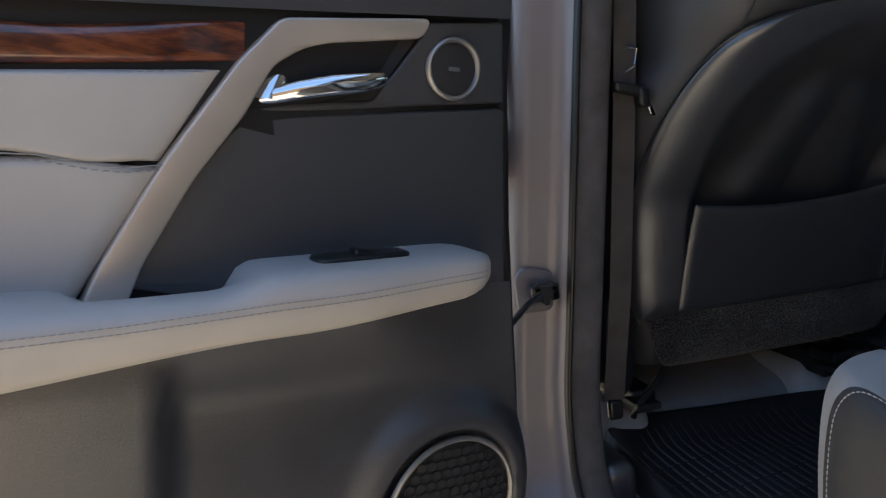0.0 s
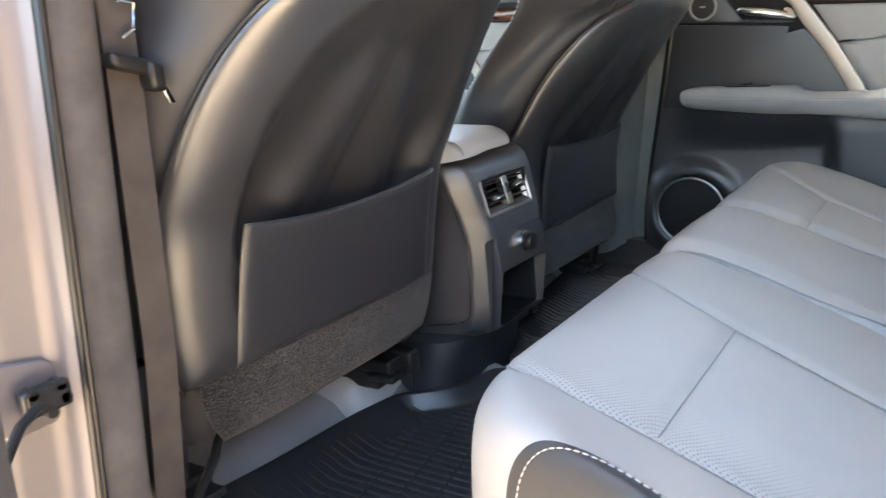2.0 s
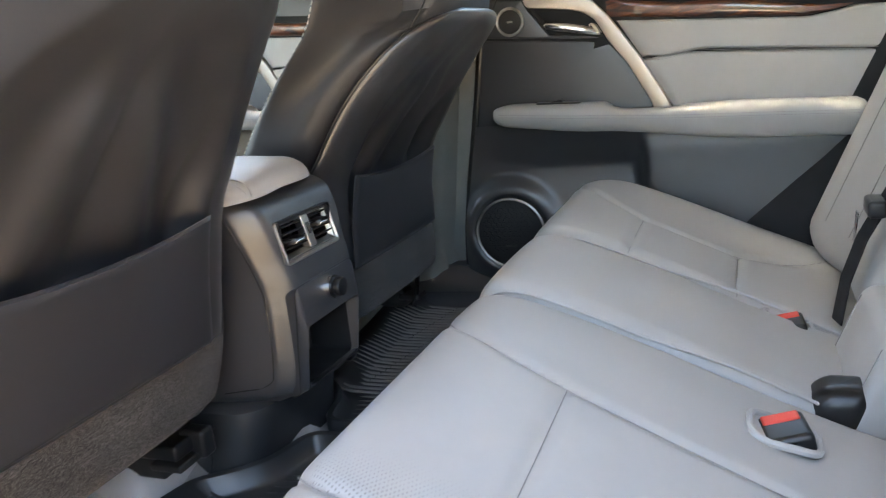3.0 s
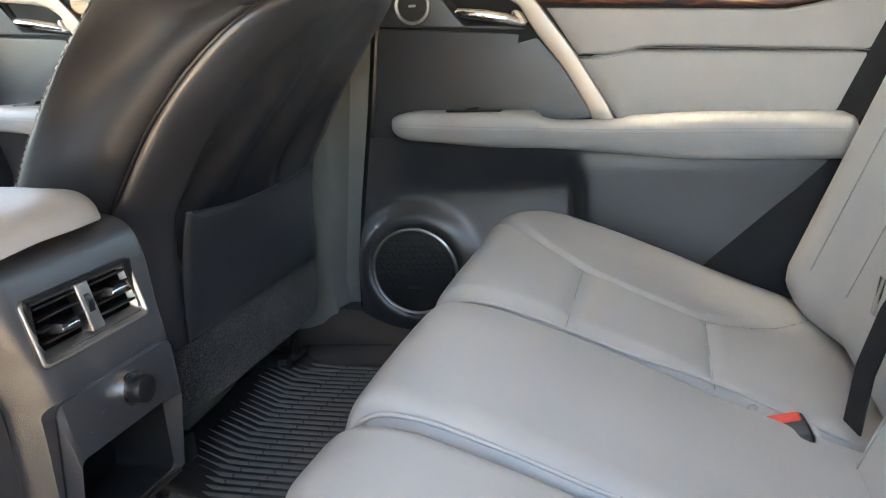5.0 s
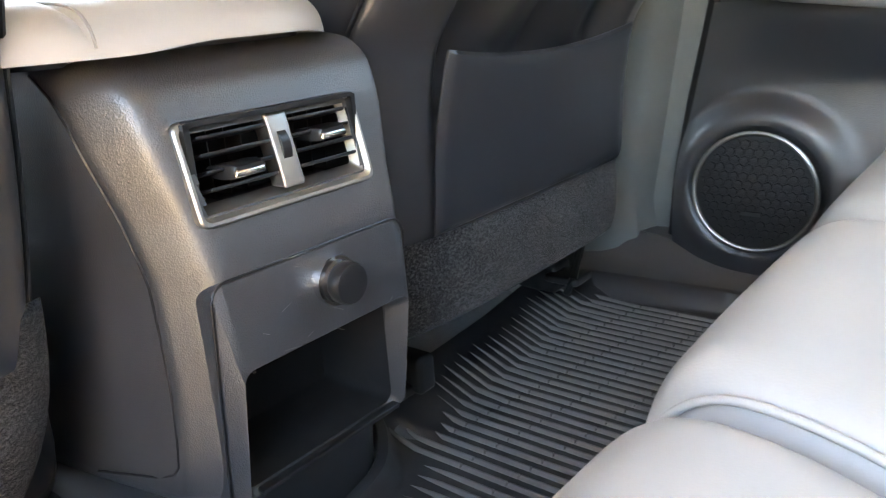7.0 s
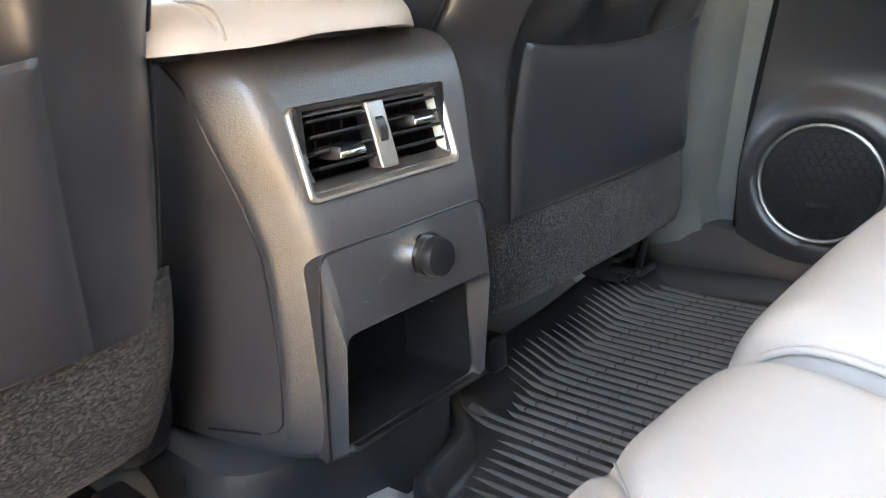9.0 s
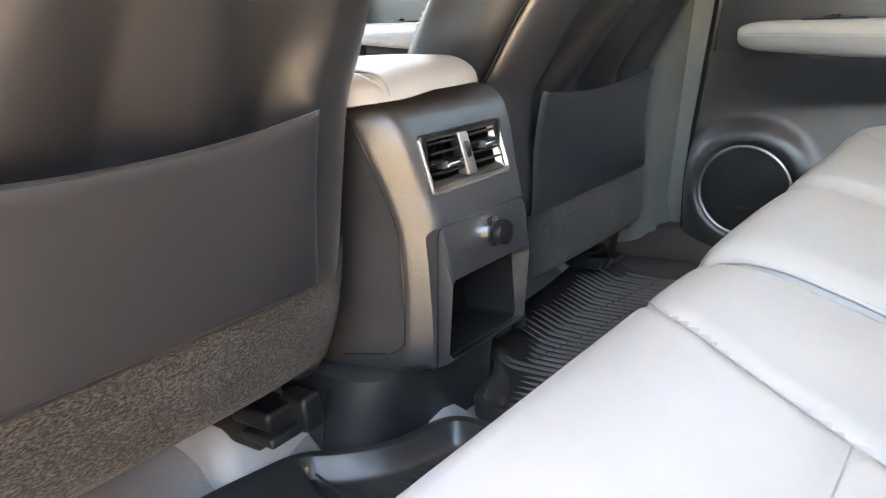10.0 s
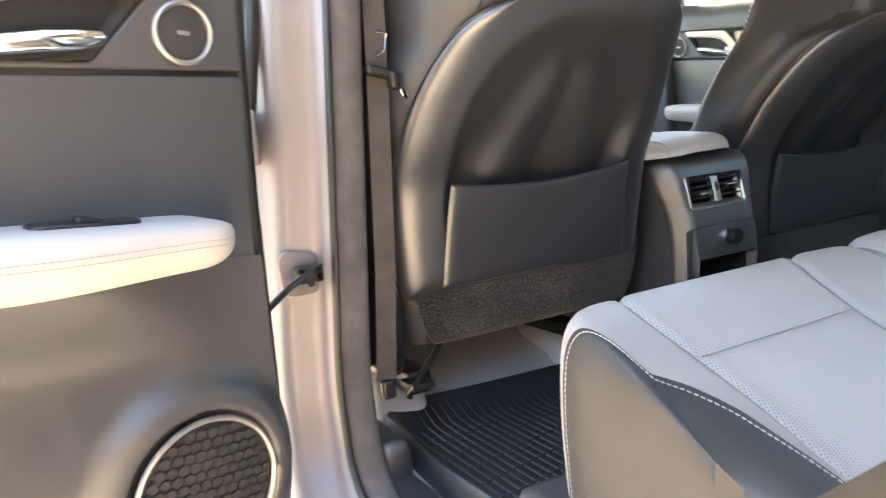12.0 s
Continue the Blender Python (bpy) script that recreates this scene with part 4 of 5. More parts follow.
# pale covers over the seat rail ends on the floor
for k, (x, y, wide) in enumerate(((-0.185, 0.232, 0.072), (-0.60, 0.228, 0.055), (0.205, 0.245, 0.06), (0.583, 0.242, 0.05))):
    geo = join(moved(rbox(-wide, wide, -0.085, 0.12, -0.03, 0.05, 0.026), lambda a, b, c: (a * (1 - 3.0 * max(0.0, c)), b + 0.35 * max(0.0, c), c)),
               moved(rbox(-0.014, 0.014, -0.02, 0.03, 0.02, 0.075, 0.008), lambda a, b, c: (a * (1.6 - 8 * c), b, c)))
    cover = tagged(part("rail_cover", geo, PALE_PLASTIC), "pale grey moulded cover over a seat rail end", "rail cover", "rail covers")
    cover.location = (x, y, 0.47)


# ---------------------------------------------------------------- centre console
CON = Vector((0, 0.1, 0.45))
console = thing("centre_console", "black plastic centre console with rear air vents and an open cubby", "console", CON)


def at_con(geo):
    return moved(geo, lambda x, y, z: (x - CON.x, y - CON.y, z - CON.z))


FACE = curve_table([(0.545, 0.045), (0.556, 0.02), (0.57, -0.004), (0.6, -0.016), (0.66, -0.021), (0.72, -0.02), (0.757, -0.012), (0.79, -0.004), (0.815, 0.003), (0.835, 0.013), (0.848, 0.032), (0.853, 0.06)], 6)


def face_y(z):
    return lerp_table(FACE, z)


VENT = (-0.073, 0.070, 0.754, 0.814)


def con_edge(z):
    """Half the width across the two seams that end the corner facets."""
    return lerp_table([(0.545, 0.086), (0.57, 0.093), (0.6, 0.0925), (0.65, 0.091), (0.72, 0.091), (0.76, 0.096), (0.8, 0.105), (0.85, 0.112)], z)


def con_body(u, v):
    z = 0.545 + 0.308 * v
    hw = con_edge(z)
    y0 = face_y(z)
    s = u * 2 - 1
    a = abs(s)
    # along the back, over the slanting corner facet (narrow on the far side), then forward along the side
    e = 0.034 if s < 0 else 0.01
    if a < 0.5:
        x, y = a / 0.5 * (hw - e), y0
    elif a < 0.58:
        t = (a - 0.5) / 0.08
        x, y = hw - e + 0.41 * e * t, y0 + 0.005 * t * t
    elif a < 0.68:
        t = (a - 0.58) / 0.1
        x, y = hw - 0.59 * e + 0.47 * e * t, y0 + 0.005 + 0.025 * t ** 1.15
    elif a < 0.75:
        t = (a - 0.68) / 0.07
        x, y = hw - 0.12 * e + 0.12 * e * (1 - (1 - t) ** 2), y0 + 0.03 + 0.012 * t
    else:
        t = (a - 0.75) / 0.25
        x, y = hw + (CON_HALF + 0.006 - hw) * step(0.0, 0.6, t), y0 + 0.042 + 0.06 * t + t * t * 0.69
    return (math.copysign(x, s), y, z)


def con_keep(u, v):
    x, y, z = con_body(u, v)
    if abs(u * 2 - 1) < 0.6:
        if VENT[0] + 0.008 < x < VENT[1] - 0.008 and VENT[2] + 0.006 < z < VENT[3] - 0.006:
            return False
        if -0.068 < x < 0.082 and 0.566 < z < 0.716:
            return False
    return True


part("housing", at_con(grid(con_body, 120, 100, keep=con_keep)), PLASTIC, console, "grained black console housing")
for s in (-1, 1):
    down = [(s * (con_edge(z) + 0.0002), face_y(z) + 0.042, z) for z in [0.845 - 0.25 * k / 20 for k in range(21)]]
    down += [(s * (con_edge(0.587) + 0.0006), face_y(0.587) + 0.047, 0.587), (s * (con_edge(0.58) + 0.002), face_y(0.58) + 0.06, 0.58), (s * 0.112, 0.1, 0.577)]
    part("seam", at_con(tube(down, 0.001, 6)), GLOSSY, console)
base_geo = loft([[(x * k, y + dy * (1 if y < 0.2 else 0), z) for x, y in rrect(-0.135, 0.135, 0.03, 0.6, 0.05, 8)] for z, k, dy in ((0.43, 1.06, 0.036), (0.45, 1.05, 0.034), (0.5, 1.0, 0.024), (0.54, 0.97, 0.012), (0.553, 0.95, 0.012), (0.558, 0.9, 0.02))])
foot = part("base", at_con(base_geo), SIDE_VINYL, console, "smooth black console base")
for s in (-1, 1):
    part("seam", at_con(tube([(s * 0.1332, 0.112, 0.54), (s * 0.1372, 0.12, 0.5), (s * 0.1435, 0.127, 0.45)], 0.0009, 6)), GLOSSY, foot)


def framed(outer, mouth, inner, d0, d1, bev, inner_drop, rise=0.0):
    """A frame on the console's back whose walls slope in from the mouth to the inner outline; all outlines have as many points."""
    def F(p, d):
        return (p[0], face_y(p[1]) - d, p[1])
    rows = [[F(p, d0) for p in outer], [F(p, d1 - bev) for p in outer], [F(p, d1) for p in offset(outer, bev)], [F(p, d1 + rise) for p in mouth], [F(p, d1 + rise - bev * 0.7) for p in offset(mouth, bev * 0.5)], [F(p, inner_drop) for p in inner]]
    return loft(rows, False)


VO, VI = rrect(*VENT, 0.006), rrect(VENT[0] + 0.007, VENT[1] - 0.009, VENT[2] + 0.011, VENT[3] - 0.005, 0.003)
vent = part("air_vent", at_con(framed(VO, rrect(VENT[0] + 0.003, VENT[1] - 0.003, VENT[2] + 0.003, VENT[3] - 0.003, 0.005), VI, -0.004, 0.0035, 0.0012, -0.009)), SATIN, console, "satin-framed rear air vent")
part("duct", at_con(join(*[moved(g, lambda x, y, z: (x, y + face_y(0.785), z)) for g in (box(-0.066, 0.066, 0.045, 0.05, 0.755, 0.813), box(-0.066, 0.066, 0.0, 0.05, 0.811, 0.814), box(-0.066, 0.066, 0.004, 0.05, 0.754, 0.757), box(-0.068, -0.064, 0, 0.05, 0.755, 0.813), box(0.064, 0.068, 0, 0.05, 0.755, 0.813))])), GLOSSY, vent)
for side in (-1, 1):
    x0, x1 = (-0.0595, -0.009) if side < 0 else (0.009, 0.0595)
    for k in range(4):
        z = 0.772 + 0.0098 * k
        part("slat", at_con(moved(rbox(x0, x1, -0.010, 0.010, -0.0013, 0.0013, 0.0011, 2), lambda x, y, q: (x, y + face_y(z) + 0.008, q + z - 0.25 * y))), GLOSSY, vent)
    for k in range(4):
        xx = x0 + (x1 - x0) * (k + 0.5) / 4
        part("vane", at_con(moved(rbox(-0.0006, 0.0006, 0.02, 0.038, 0.762, 0.81, 0.0005, 2), lambda x, y, q: (x + xx, y + face_y(0.785), q))), GLOSSY, vent)
    zk = 0.782 if side < 0 else 0.7915
    xt = -0.034 if side < 0 else 0.038
    tab = part("tab", at_con(loft([[(xt + a * w, face_y(zk) + y, zk + b * h) for a, b in ((-1, -1), (1, -1), (1, 0.6), (0.9, 1), (-0.9, 1), (-1, 0.6))] for y, w, h in ((0.012, 0.016, 0.003), (0.0, 0.0135, 0.0045), (-0.007, 0.0115, 0.004), (-0.0085, 0.0105, 0.003))])), GLOSSY, vent)
    part("tab_edge", at_con(moved(rbox(-0.0112, 0.0112, -0.0016, 0.0016, -0.0026, 0.0018, 0.0014, 3), lambda x, y, q: (x + xt, y + face_y(zk) - 0.0086, q + zk - 0.0008))), CHROME, tab, "chrome tab edge")
part("divider", at_con(moved(rbox(-0.0085, 0.0085, -0.003, 0.012, 0.764, 0.810, 0.002), lambda x, y, z: (x, y + face_y(z) - 0.001, z))), SATIN, vent)
part("thumbwheel", at_con(moved(tube([(-0.0035, 0, 0), (0.0035, 0, 0)], 0.014, 20), lambda x, y, z: (x, y * 0.6 + face_y(0.786) + 0.003, z + 0.786))), GLOSSY, vent)

PO, PM, PI = rrect(-0.079, 0.086, 0.559, 0.722, 0.012), rrect(-0.0705, 0.0795, 0.567, 0.666, 0.009), rrect(-0.069, 0.073, 0.575, 0.659, 0.008)
part("panel_gap", at_con(tube([(x, face_y(z) - 0.0006, z) for x, z in offset(PO, -0.0008)], 0.0009, 6, True)), GLOSSY, console)
pan = part("socket_panel", at_con(framed(PO, PM, PI, -0.025, 0.0008, 0.0012, -0.012, 0.006)), PLASTIC, console, "black panel round the cubby")
part("cubby", at_con(loft([[(x * k, face_y(0.61) + d, 0.612 + (z - 0.612) * k) for x, z in PI] for d, k in ((0.011, 1.0), (0.04, 0.99), (0.075, 0.96), (0.08, 0.92))] + [[(x * 0.02, face_y(0.61) + 0.0805, 0.612 + (z - 0.612) * 0.02) for x, z in PI]], False)), MATTE, pan, "deep black cubby")
part("cubby_lip", at_con(moved(rbox(-0.066, 0.066, -0.004, 0.004, -0.002, 0.002, 0.0015, 2), lambda x, y, z: (x + 0.0015, y + face_y(0.58) - 0.0065, z + 0.5765))), GLOSSY, pan)
rng = random.Random(7)
for k in range(9):
    sx, sz = rng.uniform(-0.055, 0.06), rng.uniform(0.662, 0.714)
    tilt, run = rng.uniform(-0.6, 0.9), rng.uniform(0.004, 0.016)
    line = [(sx + run * q * math.cos(tilt), 0.0, sz + run * q * math.sin(tilt)) for q in (0.0, 0.5, 1.0)]
    part("scratch", at_con(tube([(x, face_y(z) - 0.0008 - 0.006 * min(1.0, max(0.0, (0.72 - z) / 0.054)) + 0.0001, z) for x, y, z in line], 0.00016, 5)), SEAMLINE, pan)
PLUG = (0.011, 0.699)
sock = part("power_socket", at_con(moved(tube([(0, 0.004, 0), (0, -0.0045, 0)], 0.0168, 28), lambda x, y, z: (x + PLUG[0], y - 0.004 + face_y(PLUG[1]), z + PLUG[1]))), CHROME, pan, "chrome power socket ring")
part("cap", at_con(moved(loft([[(rr * math.cos(q), -d, rr * math.sin(q)) for q in [2 * math.pi * k / 28 for k in range(28)]] for rr, d in ((0.0145, 0.0), (0.0145, 0.004), (0.0128, 0.0055), (0.0142, 0.008), (0.0142, 0.0145), (0.0132, 0.0165), (0.009, 0.0175))]), lambda x, y, z: (x + PLUG[0], y - 0.006 + face_y(PLUG[1]), z + PLUG[1]))), GLOSSY, sock, "round black socket cap")


def lid(u, v, d):
    x = -0.148 + 0.003 * v + (0.246 - 0.008 * v) * u
    side = abs(2 * u - 1)
    corner = (0.05 if u > 0.5 else 0.02) * side ** 4 * (1 - v)
    y = 0.004 + corner + 0.36 * v
    return (x, y, 0.8545 + d + 0.006 * step(0, 0.4, v) + 0.004 * step(0.25, 0.5, u) * step(1.0, 0.75, u) - 0.004 * math.exp(-((x + 0.103) / 0.003) ** 2) * (d > 0.004))


lid_ob = part("armrest_lid", at_con(pillow(lid, 72, 44, 0.028, 0.13)), LEATHER, console, "pale leather console lid")
lid_side = [(x + dx, y, z) for dx in (0.0,) for x, y, z in [(-0.1035, 0.003, 0.858), (-0.1035, 0.006, 0.868), (-0.1037, 0.016, 0.877), (-0.104, 0.04, 0.8815), (-0.108, 0.08, 0.8835), (-0.118, 0.13, 0.884), (-0.13, 0.2, 0.884)]]
part("seam", at_con(tube(spline(lid_side, 8), 0.0009, 6)), SEAMLINE, lid_ob)
part("lid_tray", at_con(loft([[(x, y, z) for x, y in rrect(-0.135 * k, 0.09 * k, 0.05, 0.36, 0.03, 6)] for z, k in ((0.848, 0.98), (0.857, 1.0))])), GLOSSY, console)
part("front_console", at_con(rbox(-0.12, 0.12, 0.4, 1.25, 0.5, 0.83, 0.03)), PLASTIC, console)

# ---------------------------------------------------------------- floor mats
def floor_mat(name, side, label):
    """A rubber mat with a raised rim, a front edge that ramps up, and long ribs with rows of small dips; side is its sign of x."""
    base = Vector((side * 0.38, -0.1, FLOOR))
    mat = thing(name, label, "floor mat", base, "rubber floor mats")
    outline = [(0.645, -0.42), (0.655, -0.1), (0.635, 0.15), (0.56, 0.178), (0.42, 0.158), (0.27, 0.148), (0.175, 0.128), (0.145, 0.085), (0.105, 0.05), (0.018, 0.03), (0.016, -0.42)]
    ol = rounded(outline, 0.03, 5)

    def M(x, y, z):
        return (side * x - base.x, y - base.y, z - base.z)

    def slope(x, y):
        return max(0.0, y - (0.075 + 0.02 * step(0.3, 0.55, x))) * 0.42 if x > 0.16 else 0.0
    rows = []
    for inset, z, back in ((-0.004, FLOOR - 0.02, 0), (-0.004, FLOOR + 0.034, 0), (-0.001, FLOOR + 0.038, 0), (0.004, FLOOR + 0.038, 0), (0.008, FLOOR + 0.036, 0), (0.016, FLOOR + 0.024, 0.02), (0.022, FLOOR + 0.007, 0.055)):
        row = []
        for (x, y), (ox, oy) in zip(offset(ol, inset), ol):
            k = step(0.1, 0.13, oy) * step(0.15, 0.2, ox)
            row.append(M(x, y - back * k, z - (1 - k) * (0.012 if 0 < back < 0.03 else 0.0)))
        rows.append(row)
    tray = loft(rows, False)
    n = len(ol)
    last = [Vector((v[0], v[1], 0)) for v in tray[0][-n:]]
    tray[1].extend(tuple(len(tray[0]) - n + i for i in tri) for tri in tessellate_polygon([last]))
    part("tray", tray, RUBBER, mat, "raised black rubber rim")

    def rib(x, y1):
        tall = 1.0 if side > 0 else 0.6
        pts = [(p, q * tall) for p, q in ((-0.0034, 0.0), (-0.0026, 0.0022), (-0.0017, 0.0037), (-0.0006, 0.0044), (0.0006, 0.0044), (0.0017, 0.0037), (0.0026, 0.0022), (0.0034, 0.0))]
        rings = []

        def ring(y, wide, high):
            rings.append([M(x + p * wide, y, FLOOR + 0.0065 + slope(x, y) + q * high) for p, q in pts])
        ring(y1, 0.12, 0.1)
        ring(y1 - 0.014, 0.55, 0.6)
        ring(y1 - 0.03, 0.8, 0.9)
        ring(y1 - 0.05, 0.95, 1.0)
        first = y1 - 0.07
        dips = [0.15 - 0.2 * x - 0.052 * k for k in range(12)]
        for y in dips:
            if -0.39 < y < first:
                gap, deep = (0.0009, 0.4) if side > 0 else (0.0028, 0.0)
                for dy, high in ((gap + 0.0003, 1.0), (gap, deep), (-gap, deep), (-gap - 0.0003, 1.0)):
                    ring(y + dy, 1.0, high)
        ring(-0.4, 1.0, 1.0)
        # Only the far ribs carry the sheen as a paler colour.
        part("rib", loft(rings), RIB if side > 0 else RUBBER, mat, "black rubber rib, toned paler for its sheen" if side > 0 else "")
    x, k = 0.175, 0
    while x < 0.62:
        rib(x, 0.135 + 0.02 * step(0.35, 0.55, x) - 0.006 * (k % 2) - (0.02 if x < 0.21 else 0))
        x += 0.0155
        k += 1
    x = 0.05
    while x < 0.165:
        rib(x, 0.012 + 0.3 * (x - 0.05))
        x += 0.0155
    return mat


floor_mat("floor_mat", -1, "ribbed black rubber floor mat with raised rim, beside the doorway")
floor_mat("floor_mat", 1, "ribbed black rubber floor mat with raised rim, beyond the console")

# ---------------------------------------------------------------- rear bench
bench = thing("rear_bench", "pale leather rear bench seat with perforated inserts", "car seat", (0, -0.5, 0.45))
BB = Vector((0, -0.5, 0.45))
CUSH = [(p.x, p.y) for p in spline([(-0.265, 0.452, 0), (-0.248, 0.5, 0), (-0.243, 0.56, 0), (-0.243, 0.62, 0), (-0.25, 0.66, 0), (-0.264, 0.69, 0), (-0.288, 0.706, 0), (-0.325, 0.704, 0), (-0.37, 0.69, 0), (-0.42, 0.671, 0), (-0.5, 0.637, 0), (-0.58, 0.601, 0), (-0.69, 0.556, 0), (-0.8, 0.52, 0)], 9)]


def cushion(name, x0, x1, seams, label, side=0, rise=0.0, edge=None, insert=None):
    """A seat cushion between x0 and x1. side: the sign of its outer side, where the corner is round and the bolster stands up.
    edge(y): how far in from that side the black vinyl reaches."""
    r, width, plain = 0.03, x1 - x0, 0.03
    outs = [(0.0, k) for k in (0.0, 0.2, 0.4, 0.58, 0.72)] + [(r * (1 - math.cos(t)), 1 - 0.16 * (1 - math.sin(t))) for t in [math.pi / 2 * (k / 7) for k in range(8)]]
    n = max(10, int((width - 2 * r) / 0.0045))
    cols = outs + [(r + (width - 2 * r) * k / n, 1.0) for k in range(1, n)] + [(width - o, k) for o, k in reversed(outs)]
    split = len(outs) - 1
    verts = []
    for y, z in CUSH:
        e = edge(y) if edge else plain
        for o, k in cols:
            if o <= plain:
                o2 = o * e / plain
            else:
                o2 = e + (o - plain) * (width - e) / (width - plain)
            x = x1 - o2 if side > 0 else x0 + o2
            a = min(o, width - o)
            yy = y - 0.012 * (1 - min(1, a / 0.04)) ** 2
            kk, bolst = k, 0.0
            if side:
                bend = 0.2 if side < 0 else 0.08
                if o2 < bend:
                    yy -= (bend - math.sqrt(max(0.0, bend ** 2 - (bend - o2) ** 2))) * step(-0.75, -0.28, y)
                bolst = step(0.17, 0.035, o2) * (0.012 + 0.055 * step(-0.38, -0.68, y) if side < 0 else 0.006 + 0.01 * step(-0.38, -0.68, y))
            top = step(0.5, 0.56, z) if y < -0.4 else step(0.62, 0.67, z)
            zz = 0.45 + (z + bolst * top - 0.45) * kk + rise * top * k
            groove = 0.0
            for line in seams:
                groove = max(groove, math.exp(-(line_dist(x, yy, line) / 0.0065) ** 2))
            puff = 0.004 * math.sin(math.pi * min(1, a / 0.12) / 2) * top
            verts.append((x - BB.x, yy - BB.y, zz - (0.0085 if side > 0 else 0.0065) * groove * top + puff - BB.z))
    w = len(cols)
    white, dark, holes = [], [], []
    for j in range(len(CUSH) - 1):
        for i in range(w - 1):
            face = (j * w + i, j * w + i + 1, (j + 1) * w + i + 1, (j + 1) * w + i)
            cx, cy = verts[face[0]][0] + BB.x, verts[face[0]][1] + BB.y
            if edge and i < split:
                dark.append(face)
            elif insert and verts[face[0]][2] + BB.z > 0.5 and insert(cx, cy):
                holes.append(face)
            else:
                white.append(face)
    ob = part(name, (verts, white), LEATHER, bench, label, 60)

    def on_top(x, y):
        near = sorted(((v[0] + BB.x - x) ** 2 + (v[1] + BB.y - y) ** 2, -v[2], v) for v in verts if v[2] > 0.06 and abs(v[0] + BB.x - x) < 0.02 and abs(v[1] + BB.y - y) < 0.03)[:4]
        if not near:
            return None
        ws = [1 / (d + 1e-7) for d, _, _ in near]
        return sum(w * v[2] for w, (_, _, v) in zip(ws, near)) / sum(ws) + BB.z
    for line in seams:
        pts = []
        for p in spline([(a, b, 0) for a, b in line], 10):
            h = on_top(p.x, p.y)
            if h is not None and p.y < -0.275:
                pts.append((p.x - BB.x, p.y - BB.y, h + 0.0004 - BB.z))
        if len(pts) > 9:
            level = [sum(q[2] for q in pts[max(0, i - 4):i + 5]) / len(pts[max(0, i - 4):i + 5]) for i in range(len(pts))]
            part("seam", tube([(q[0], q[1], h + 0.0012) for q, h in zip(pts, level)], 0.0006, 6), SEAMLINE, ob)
    if not edge:
        welt = [Vector((x0 + 0.0035, y - 0.006, z - 0.012 * step(0.6, 0.66, z) + rise * step(0.5, 0.6, z))) - BB for y, z in CUSH if z > 0.47 and y > -0.72]
        part("welt", tube(welt, 0.0022, 10), LEATHER, ob, "pale leather piping")
    if dark:
        sp = part("side_panel", (verts, dark), SIDE_VINYL, ob, "black vinyl side panel", 60)
        line = [Vector(verts[j * w + 11]) + Vector((-0.0006, 0, 0.0012)) for j in range(4, len(CUSH) - 6)]
        part("stitching", stitches(line, 0.0045, 0.002, 0.0008), THREAD, ob, "pale contrast stitching")
    if holes:
        part("insert", (verts, holes), PERF, ob, "perforated pale leather", 60)
    return ob


NEAR_OUT = [(-0.46, -0.245), (-0.495, -0.3), (-0.51, -0.36), (-0.51, -0.43), (-0.508, -0.51), (-0.51, -0.575), (-0.515, -0.7)]
NEAR_IN = [(-0.12, -0.245), (-0.18, -0.3), (-0.212, -0.36), (-0.23, -0.425), (-0.24, -0.51), (-0.242, -0.6), (-0.25, -0.7)]
FAR_OUT = [(0.60, -0.25), (0.546, -0.296), (0.47, -0.37), (0.435, -0.42), (0.425, -0.5), (0.43, -0.57), (0.5, -0.66), (0.59, -0.73)]


def between(line_a, line_b, x, y):
    ta = sorted((q, p) for p, q in line_a)
    tb = sorted((q, p) for p, q in line_b)
    a, b = lerp_table([(q, p) for q, p in ta], y), lerp_table([(q, p) for q, p in tb], y)
    return min(a, b) < x < max(a, b)


def near_edge(y):
    return lerp_table([(-0.8, 0.105), (-0.62, 0.105), (-0.52, 0.092), (-0.46, 0.065), (-0.405, 0.03), (-0.2, 0.022)], y)


def near_holes(x, y):
    return between(NEAR_OUT, NEAR_IN, x, y) and -0.7 < y < -0.285


near_c = cushion("seat_cushion", -0.65, -0.034, [NEAR_OUT, NEAR_IN, [(-0.51, -0.43), (-0.23, -0.425)]], "pale leather seat cushion", -1, 0.006, edge=near_edge, insert=near_holes)
mid_c = cushion("middle_cushion", -0.03, 0.236, [], "pale leather middle seat cushion", 0, 0.012)
far_c = cushion("seat_cushion", 0.24, 0.645, [FAR_OUT, [(0.245, -0.415), (0.437, -0.415)], [(0.245, -0.572), (0.43, -0.57)]], "pale leather seat cushion", 1, 0.014)
part("bench_base", moved(rbox(-0.66, 0.66, -0.80, -0.28, FLOOR - 0.02, 0.52, 0.02), lambda x, y, z: (x - BB.x, y - BB.y, z - BB.z)), PLASTIC, bench)


def back_y(z):
    return -0.757 - 0.42 * (z - 0.66)


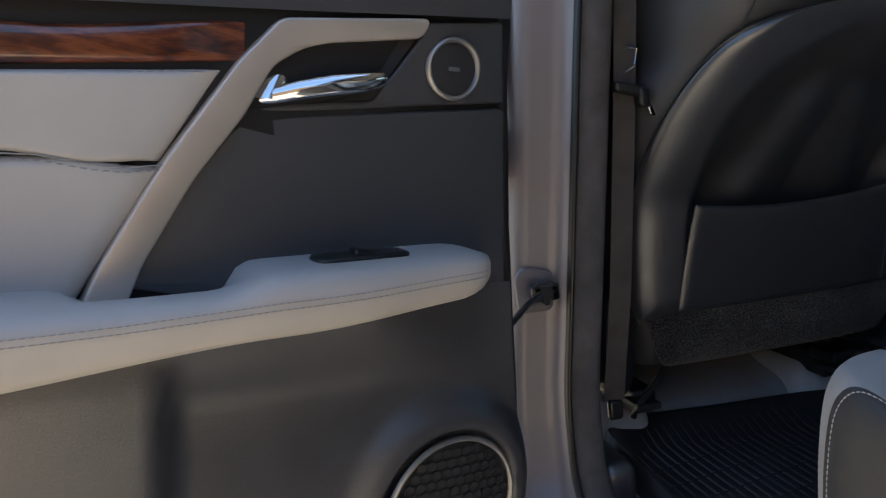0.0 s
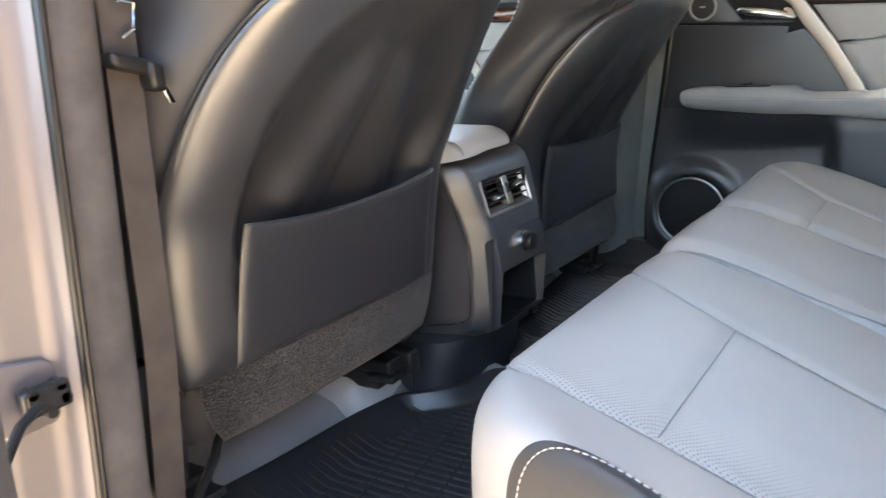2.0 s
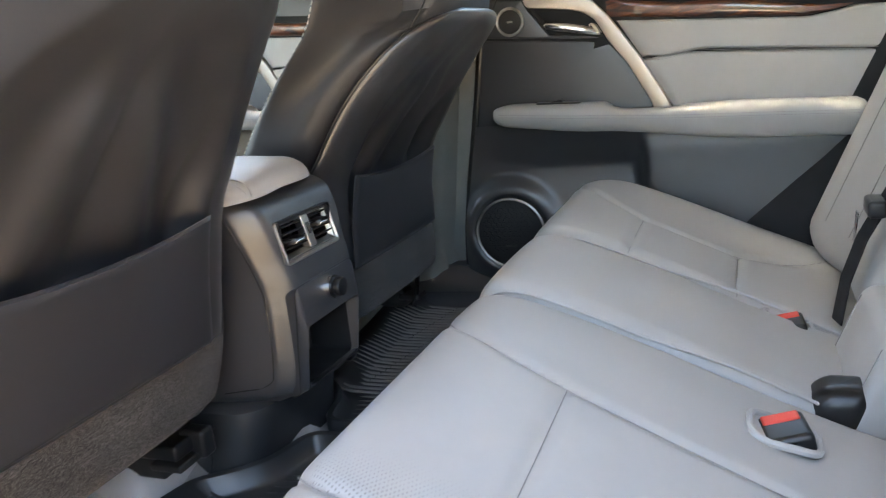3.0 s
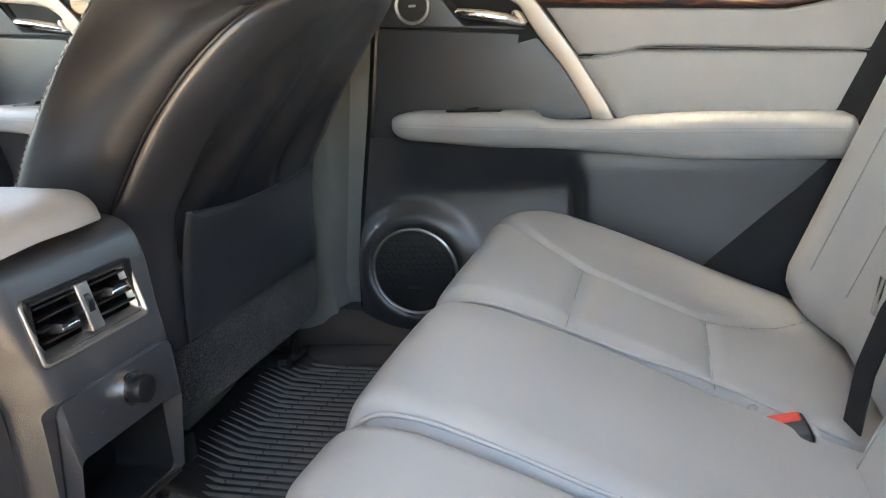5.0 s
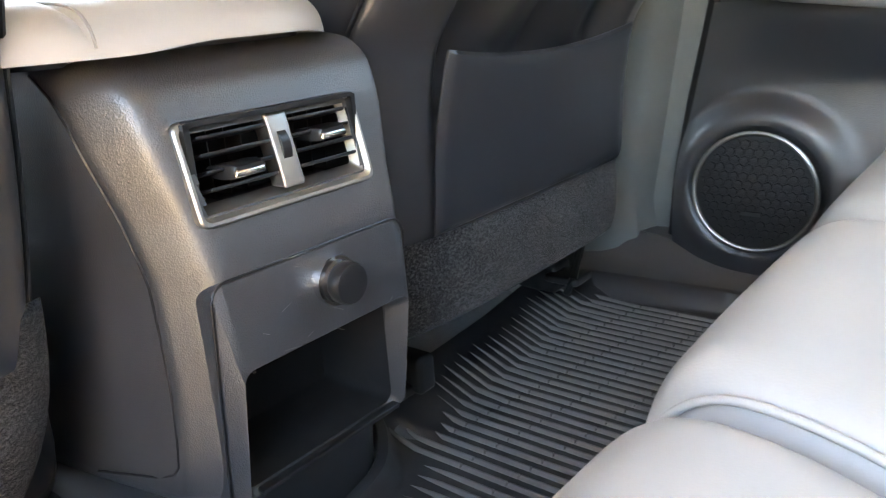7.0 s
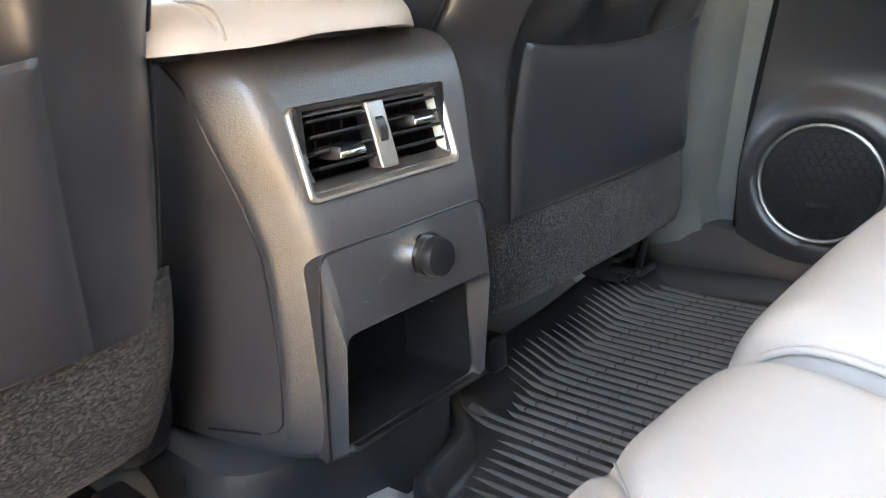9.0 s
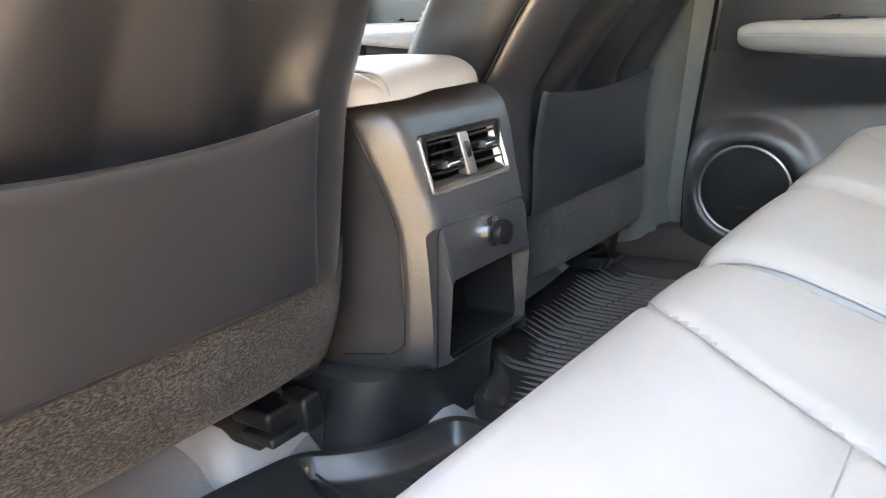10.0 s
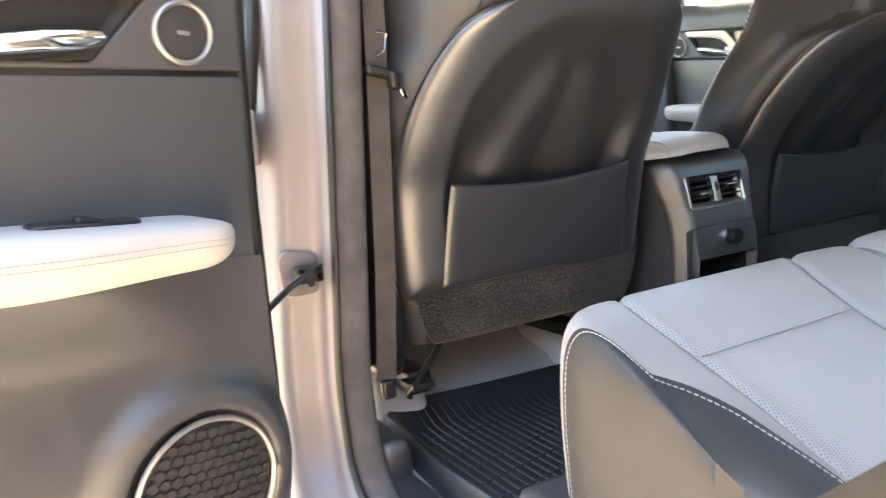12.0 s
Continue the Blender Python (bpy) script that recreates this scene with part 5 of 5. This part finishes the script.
def back_piece(name, x0, x1, label, wing=0, bulge=0.0, z0=0.54, z1=1.14):
    def f(u, v, d):
        x = x0 + (x1 - x0) * u
        z = z0 + (z1 - z0) * v
        o = (x1 - x) if wing > 0 else (x - x0)
        w = 0.045 * step(0.19, 0.07, o) if wing else 0.0
        return (x - BB.x, back_y(z) - 0.08 + (w + d) * 0.92 + bulge - BB.y, z + (w + d) * 0.3 - BB.z)
    ob = part(name, pillow(f, 30, 34, 0.085, 0.12), LEATHER, bench, label)
    if wing:
        for o, r in ((0.115, 0.0009), (0.2, 0.0009)):
            u = 1 - o / (x1 - x0) if wing > 0 else o / (x1 - x0)
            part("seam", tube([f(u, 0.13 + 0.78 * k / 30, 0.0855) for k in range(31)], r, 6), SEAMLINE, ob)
    return ob


back_piece("backrest", -0.69, -0.04, "pale leather backrest", -1)
back_piece("middle_backrest", -0.035, 0.2, "pale leather middle backrest", 0, 0.012, 0.658)
back_piece("backrest", 0.205, 0.66, "pale leather backrest", 1)
def rest_slope(x, y, z):
    return (x - BB.x, y - 0.4 * (z - 0.6) - BB.y, z - BB.z)


fold = part("middle_bolster", moved(rbox(-0.03, 0.195, -0.775, -0.712, 0.53, 0.652, 0.014, 5), rest_slope), LEATHER, bench, "pale leather fold-down armrest")
for xx in (-0.012, 0.177):
    part("seam", tube([rest_slope(xx, -0.7115, z) for z in (0.545, 0.58, 0.61, 0.64)] + [rest_slope(xx, -0.74, 0.6525)], 0.0008, 6), SEAMLINE, fold)


def ribbon(path, across, w, t=0.0012):
    rings = []
    a = Vector(across).normalized()
    for i, p in enumerate(path):
        q, r = Vector(path[max(0, i - 1)]), Vector(path[min(len(path) - 1, i + 1)])
        n = (r - q).normalized().cross(a).normalized() * t
        p = Vector(p)
        rings.append([p - a * w / 2 - n, p + a * w / 2 - n, p + a * w / 2 + n, p - a * w / 2 + n])
    return loft(rings)


def seat_buckle(x, y, z, turn, label):
    b = thing("seat_belt_buckle", label, "buckle", (x, y, z), "seat belt buckles")
    b.rotation_euler = (radians(6), radians(-12), radians(turn))
    part("body", rbox(-0.024, 0.024, -0.026, 0.024, -0.03, 0.006, 0.007), GLOSSY, b)
    part("button", rbox(-0.019, 0.019, 0.004, 0.0205, 0.0, 0.0078, 0.003), RED, b, "red release button")
    return b


seat_buckle(-0.137, -0.625, 0.6, -78, "black seat belt buckle with a red button, in the cushion")
seat_buckle(0.222, -0.64, 0.58, -85, "black seat belt buckle with a red button, in the cushion")
for bx, by, bz in ((-0.137, -0.625, 0.597), (0.222, -0.64, 0.583)):
    loop = [(bx + 0.031 * math.copysign(abs(math.cos(q)) ** 0.6, math.cos(q)) - BB.x, by + 0.033 * math.copysign(abs(math.sin(q)) ** 0.6, math.sin(q)) - BB.y, bz + 0.012 * math.sin(q) - BB.z) for q in [2 * math.pi * k / 28 for k in range(28)]]
    part("buckle_surround", tube(loop, 0.0042, 8, True), LEATHER, bench, "pale leather buckle surround")
blk = thing("belt_buckle_cover", "black plastic belt buckle standing between the cushions", "buckle", (0.0, -0.682, 0.562))
part("body", moved(rbox(-0.034, 0.034, -0.035, 0.033, -0.04, 0.034, 0.024, 6), lambda x, y, z: (x, y - 0.35 * z, z)), GLOSSY, blk)

# seat belts
belt = thing("seat_belt", "brown-grey seat belt webbing hanging beside the door pillar", "seat belt", (-0.665, 0.0, 0.55))
part("webbing", ribbon([(0.045, 0.0, 0.95), (0.026, -0.006, 0.7), (0.009, -0.012, 0.45), (-0.006, -0.006, 0.2), (-0.012, 0.02, 0.03)], (1, -0.25, 0), 0.03), WEBBING, belt)
part("tongue", moved(join(rbox(-0.012, 0.036, -0.034, -0.014, 0.468, 0.482, 0.005), rbox(0.02, 0.036, -0.038, -0.016, 0.455, 0.48, 0.005)), lambda x, y, z: (x, y, z - 0.25 * (x - 0.01))), GLOSSY, belt, "black belt tongue")
part("plate", moved(rbox(-0.006, 0.006, -0.0015, 0.0015, -0.03, 0.012, 0.001, 2), lambda x, y, z: (x * 0.7 + 0.034 + 0.3 * -z, y - 0.03, z * 0.8 + 0.462)), CHROME, belt, "chrome latch plate")
part("clip", tube([(0.012, -0.02, 0.53), (0.026, -0.022, 0.527), (0.02, -0.024, 0.505), (0.008, -0.022, 0.498)], 0.0022, 6), CHROME, belt, "bent chrome clip")
part("anchor", rbox(-0.022, 0.0, 0.012, 0.026, 0.0, 0.03, 0.005), GLOSSY, belt)

BELT_LINE = [(0.02, -0.005, 0.0), (0.03, -0.016, 0.06), (0.035, -0.036, 0.12), (0.03, -0.07, 0.19), (0.022, -0.1, 0.25), (0.0, -0.165, 0.42), (-0.01, -0.215, 0.55)]
fb = thing("seat_belt", "black seat belt hanging over the pale backrest", "seat belt", (0.215, -0.7, 0.58))
part("webbing", ribbon(BELT_LINE, (1, 0.25, 0), 0.034), MATTE, fb)
part("tongue", moved(rbox(-0.028, 0.028, -0.012, 0.012, -0.012, 0.012, 0.006), lambda x, y, z: (x + 0.03, y - 0.05, z + 0.165)), GLOSSY, fb)
part("plate", moved(rbox(-0.007, 0.007, -0.0015, 0.0015, -0.04, 0.01, 0.001, 2), lambda x, y, z: (x + 0.05 + 0.7 * -z * 0.8, y - 0.03, z + 0.145)), CHROME, fb, "chrome latch plate")
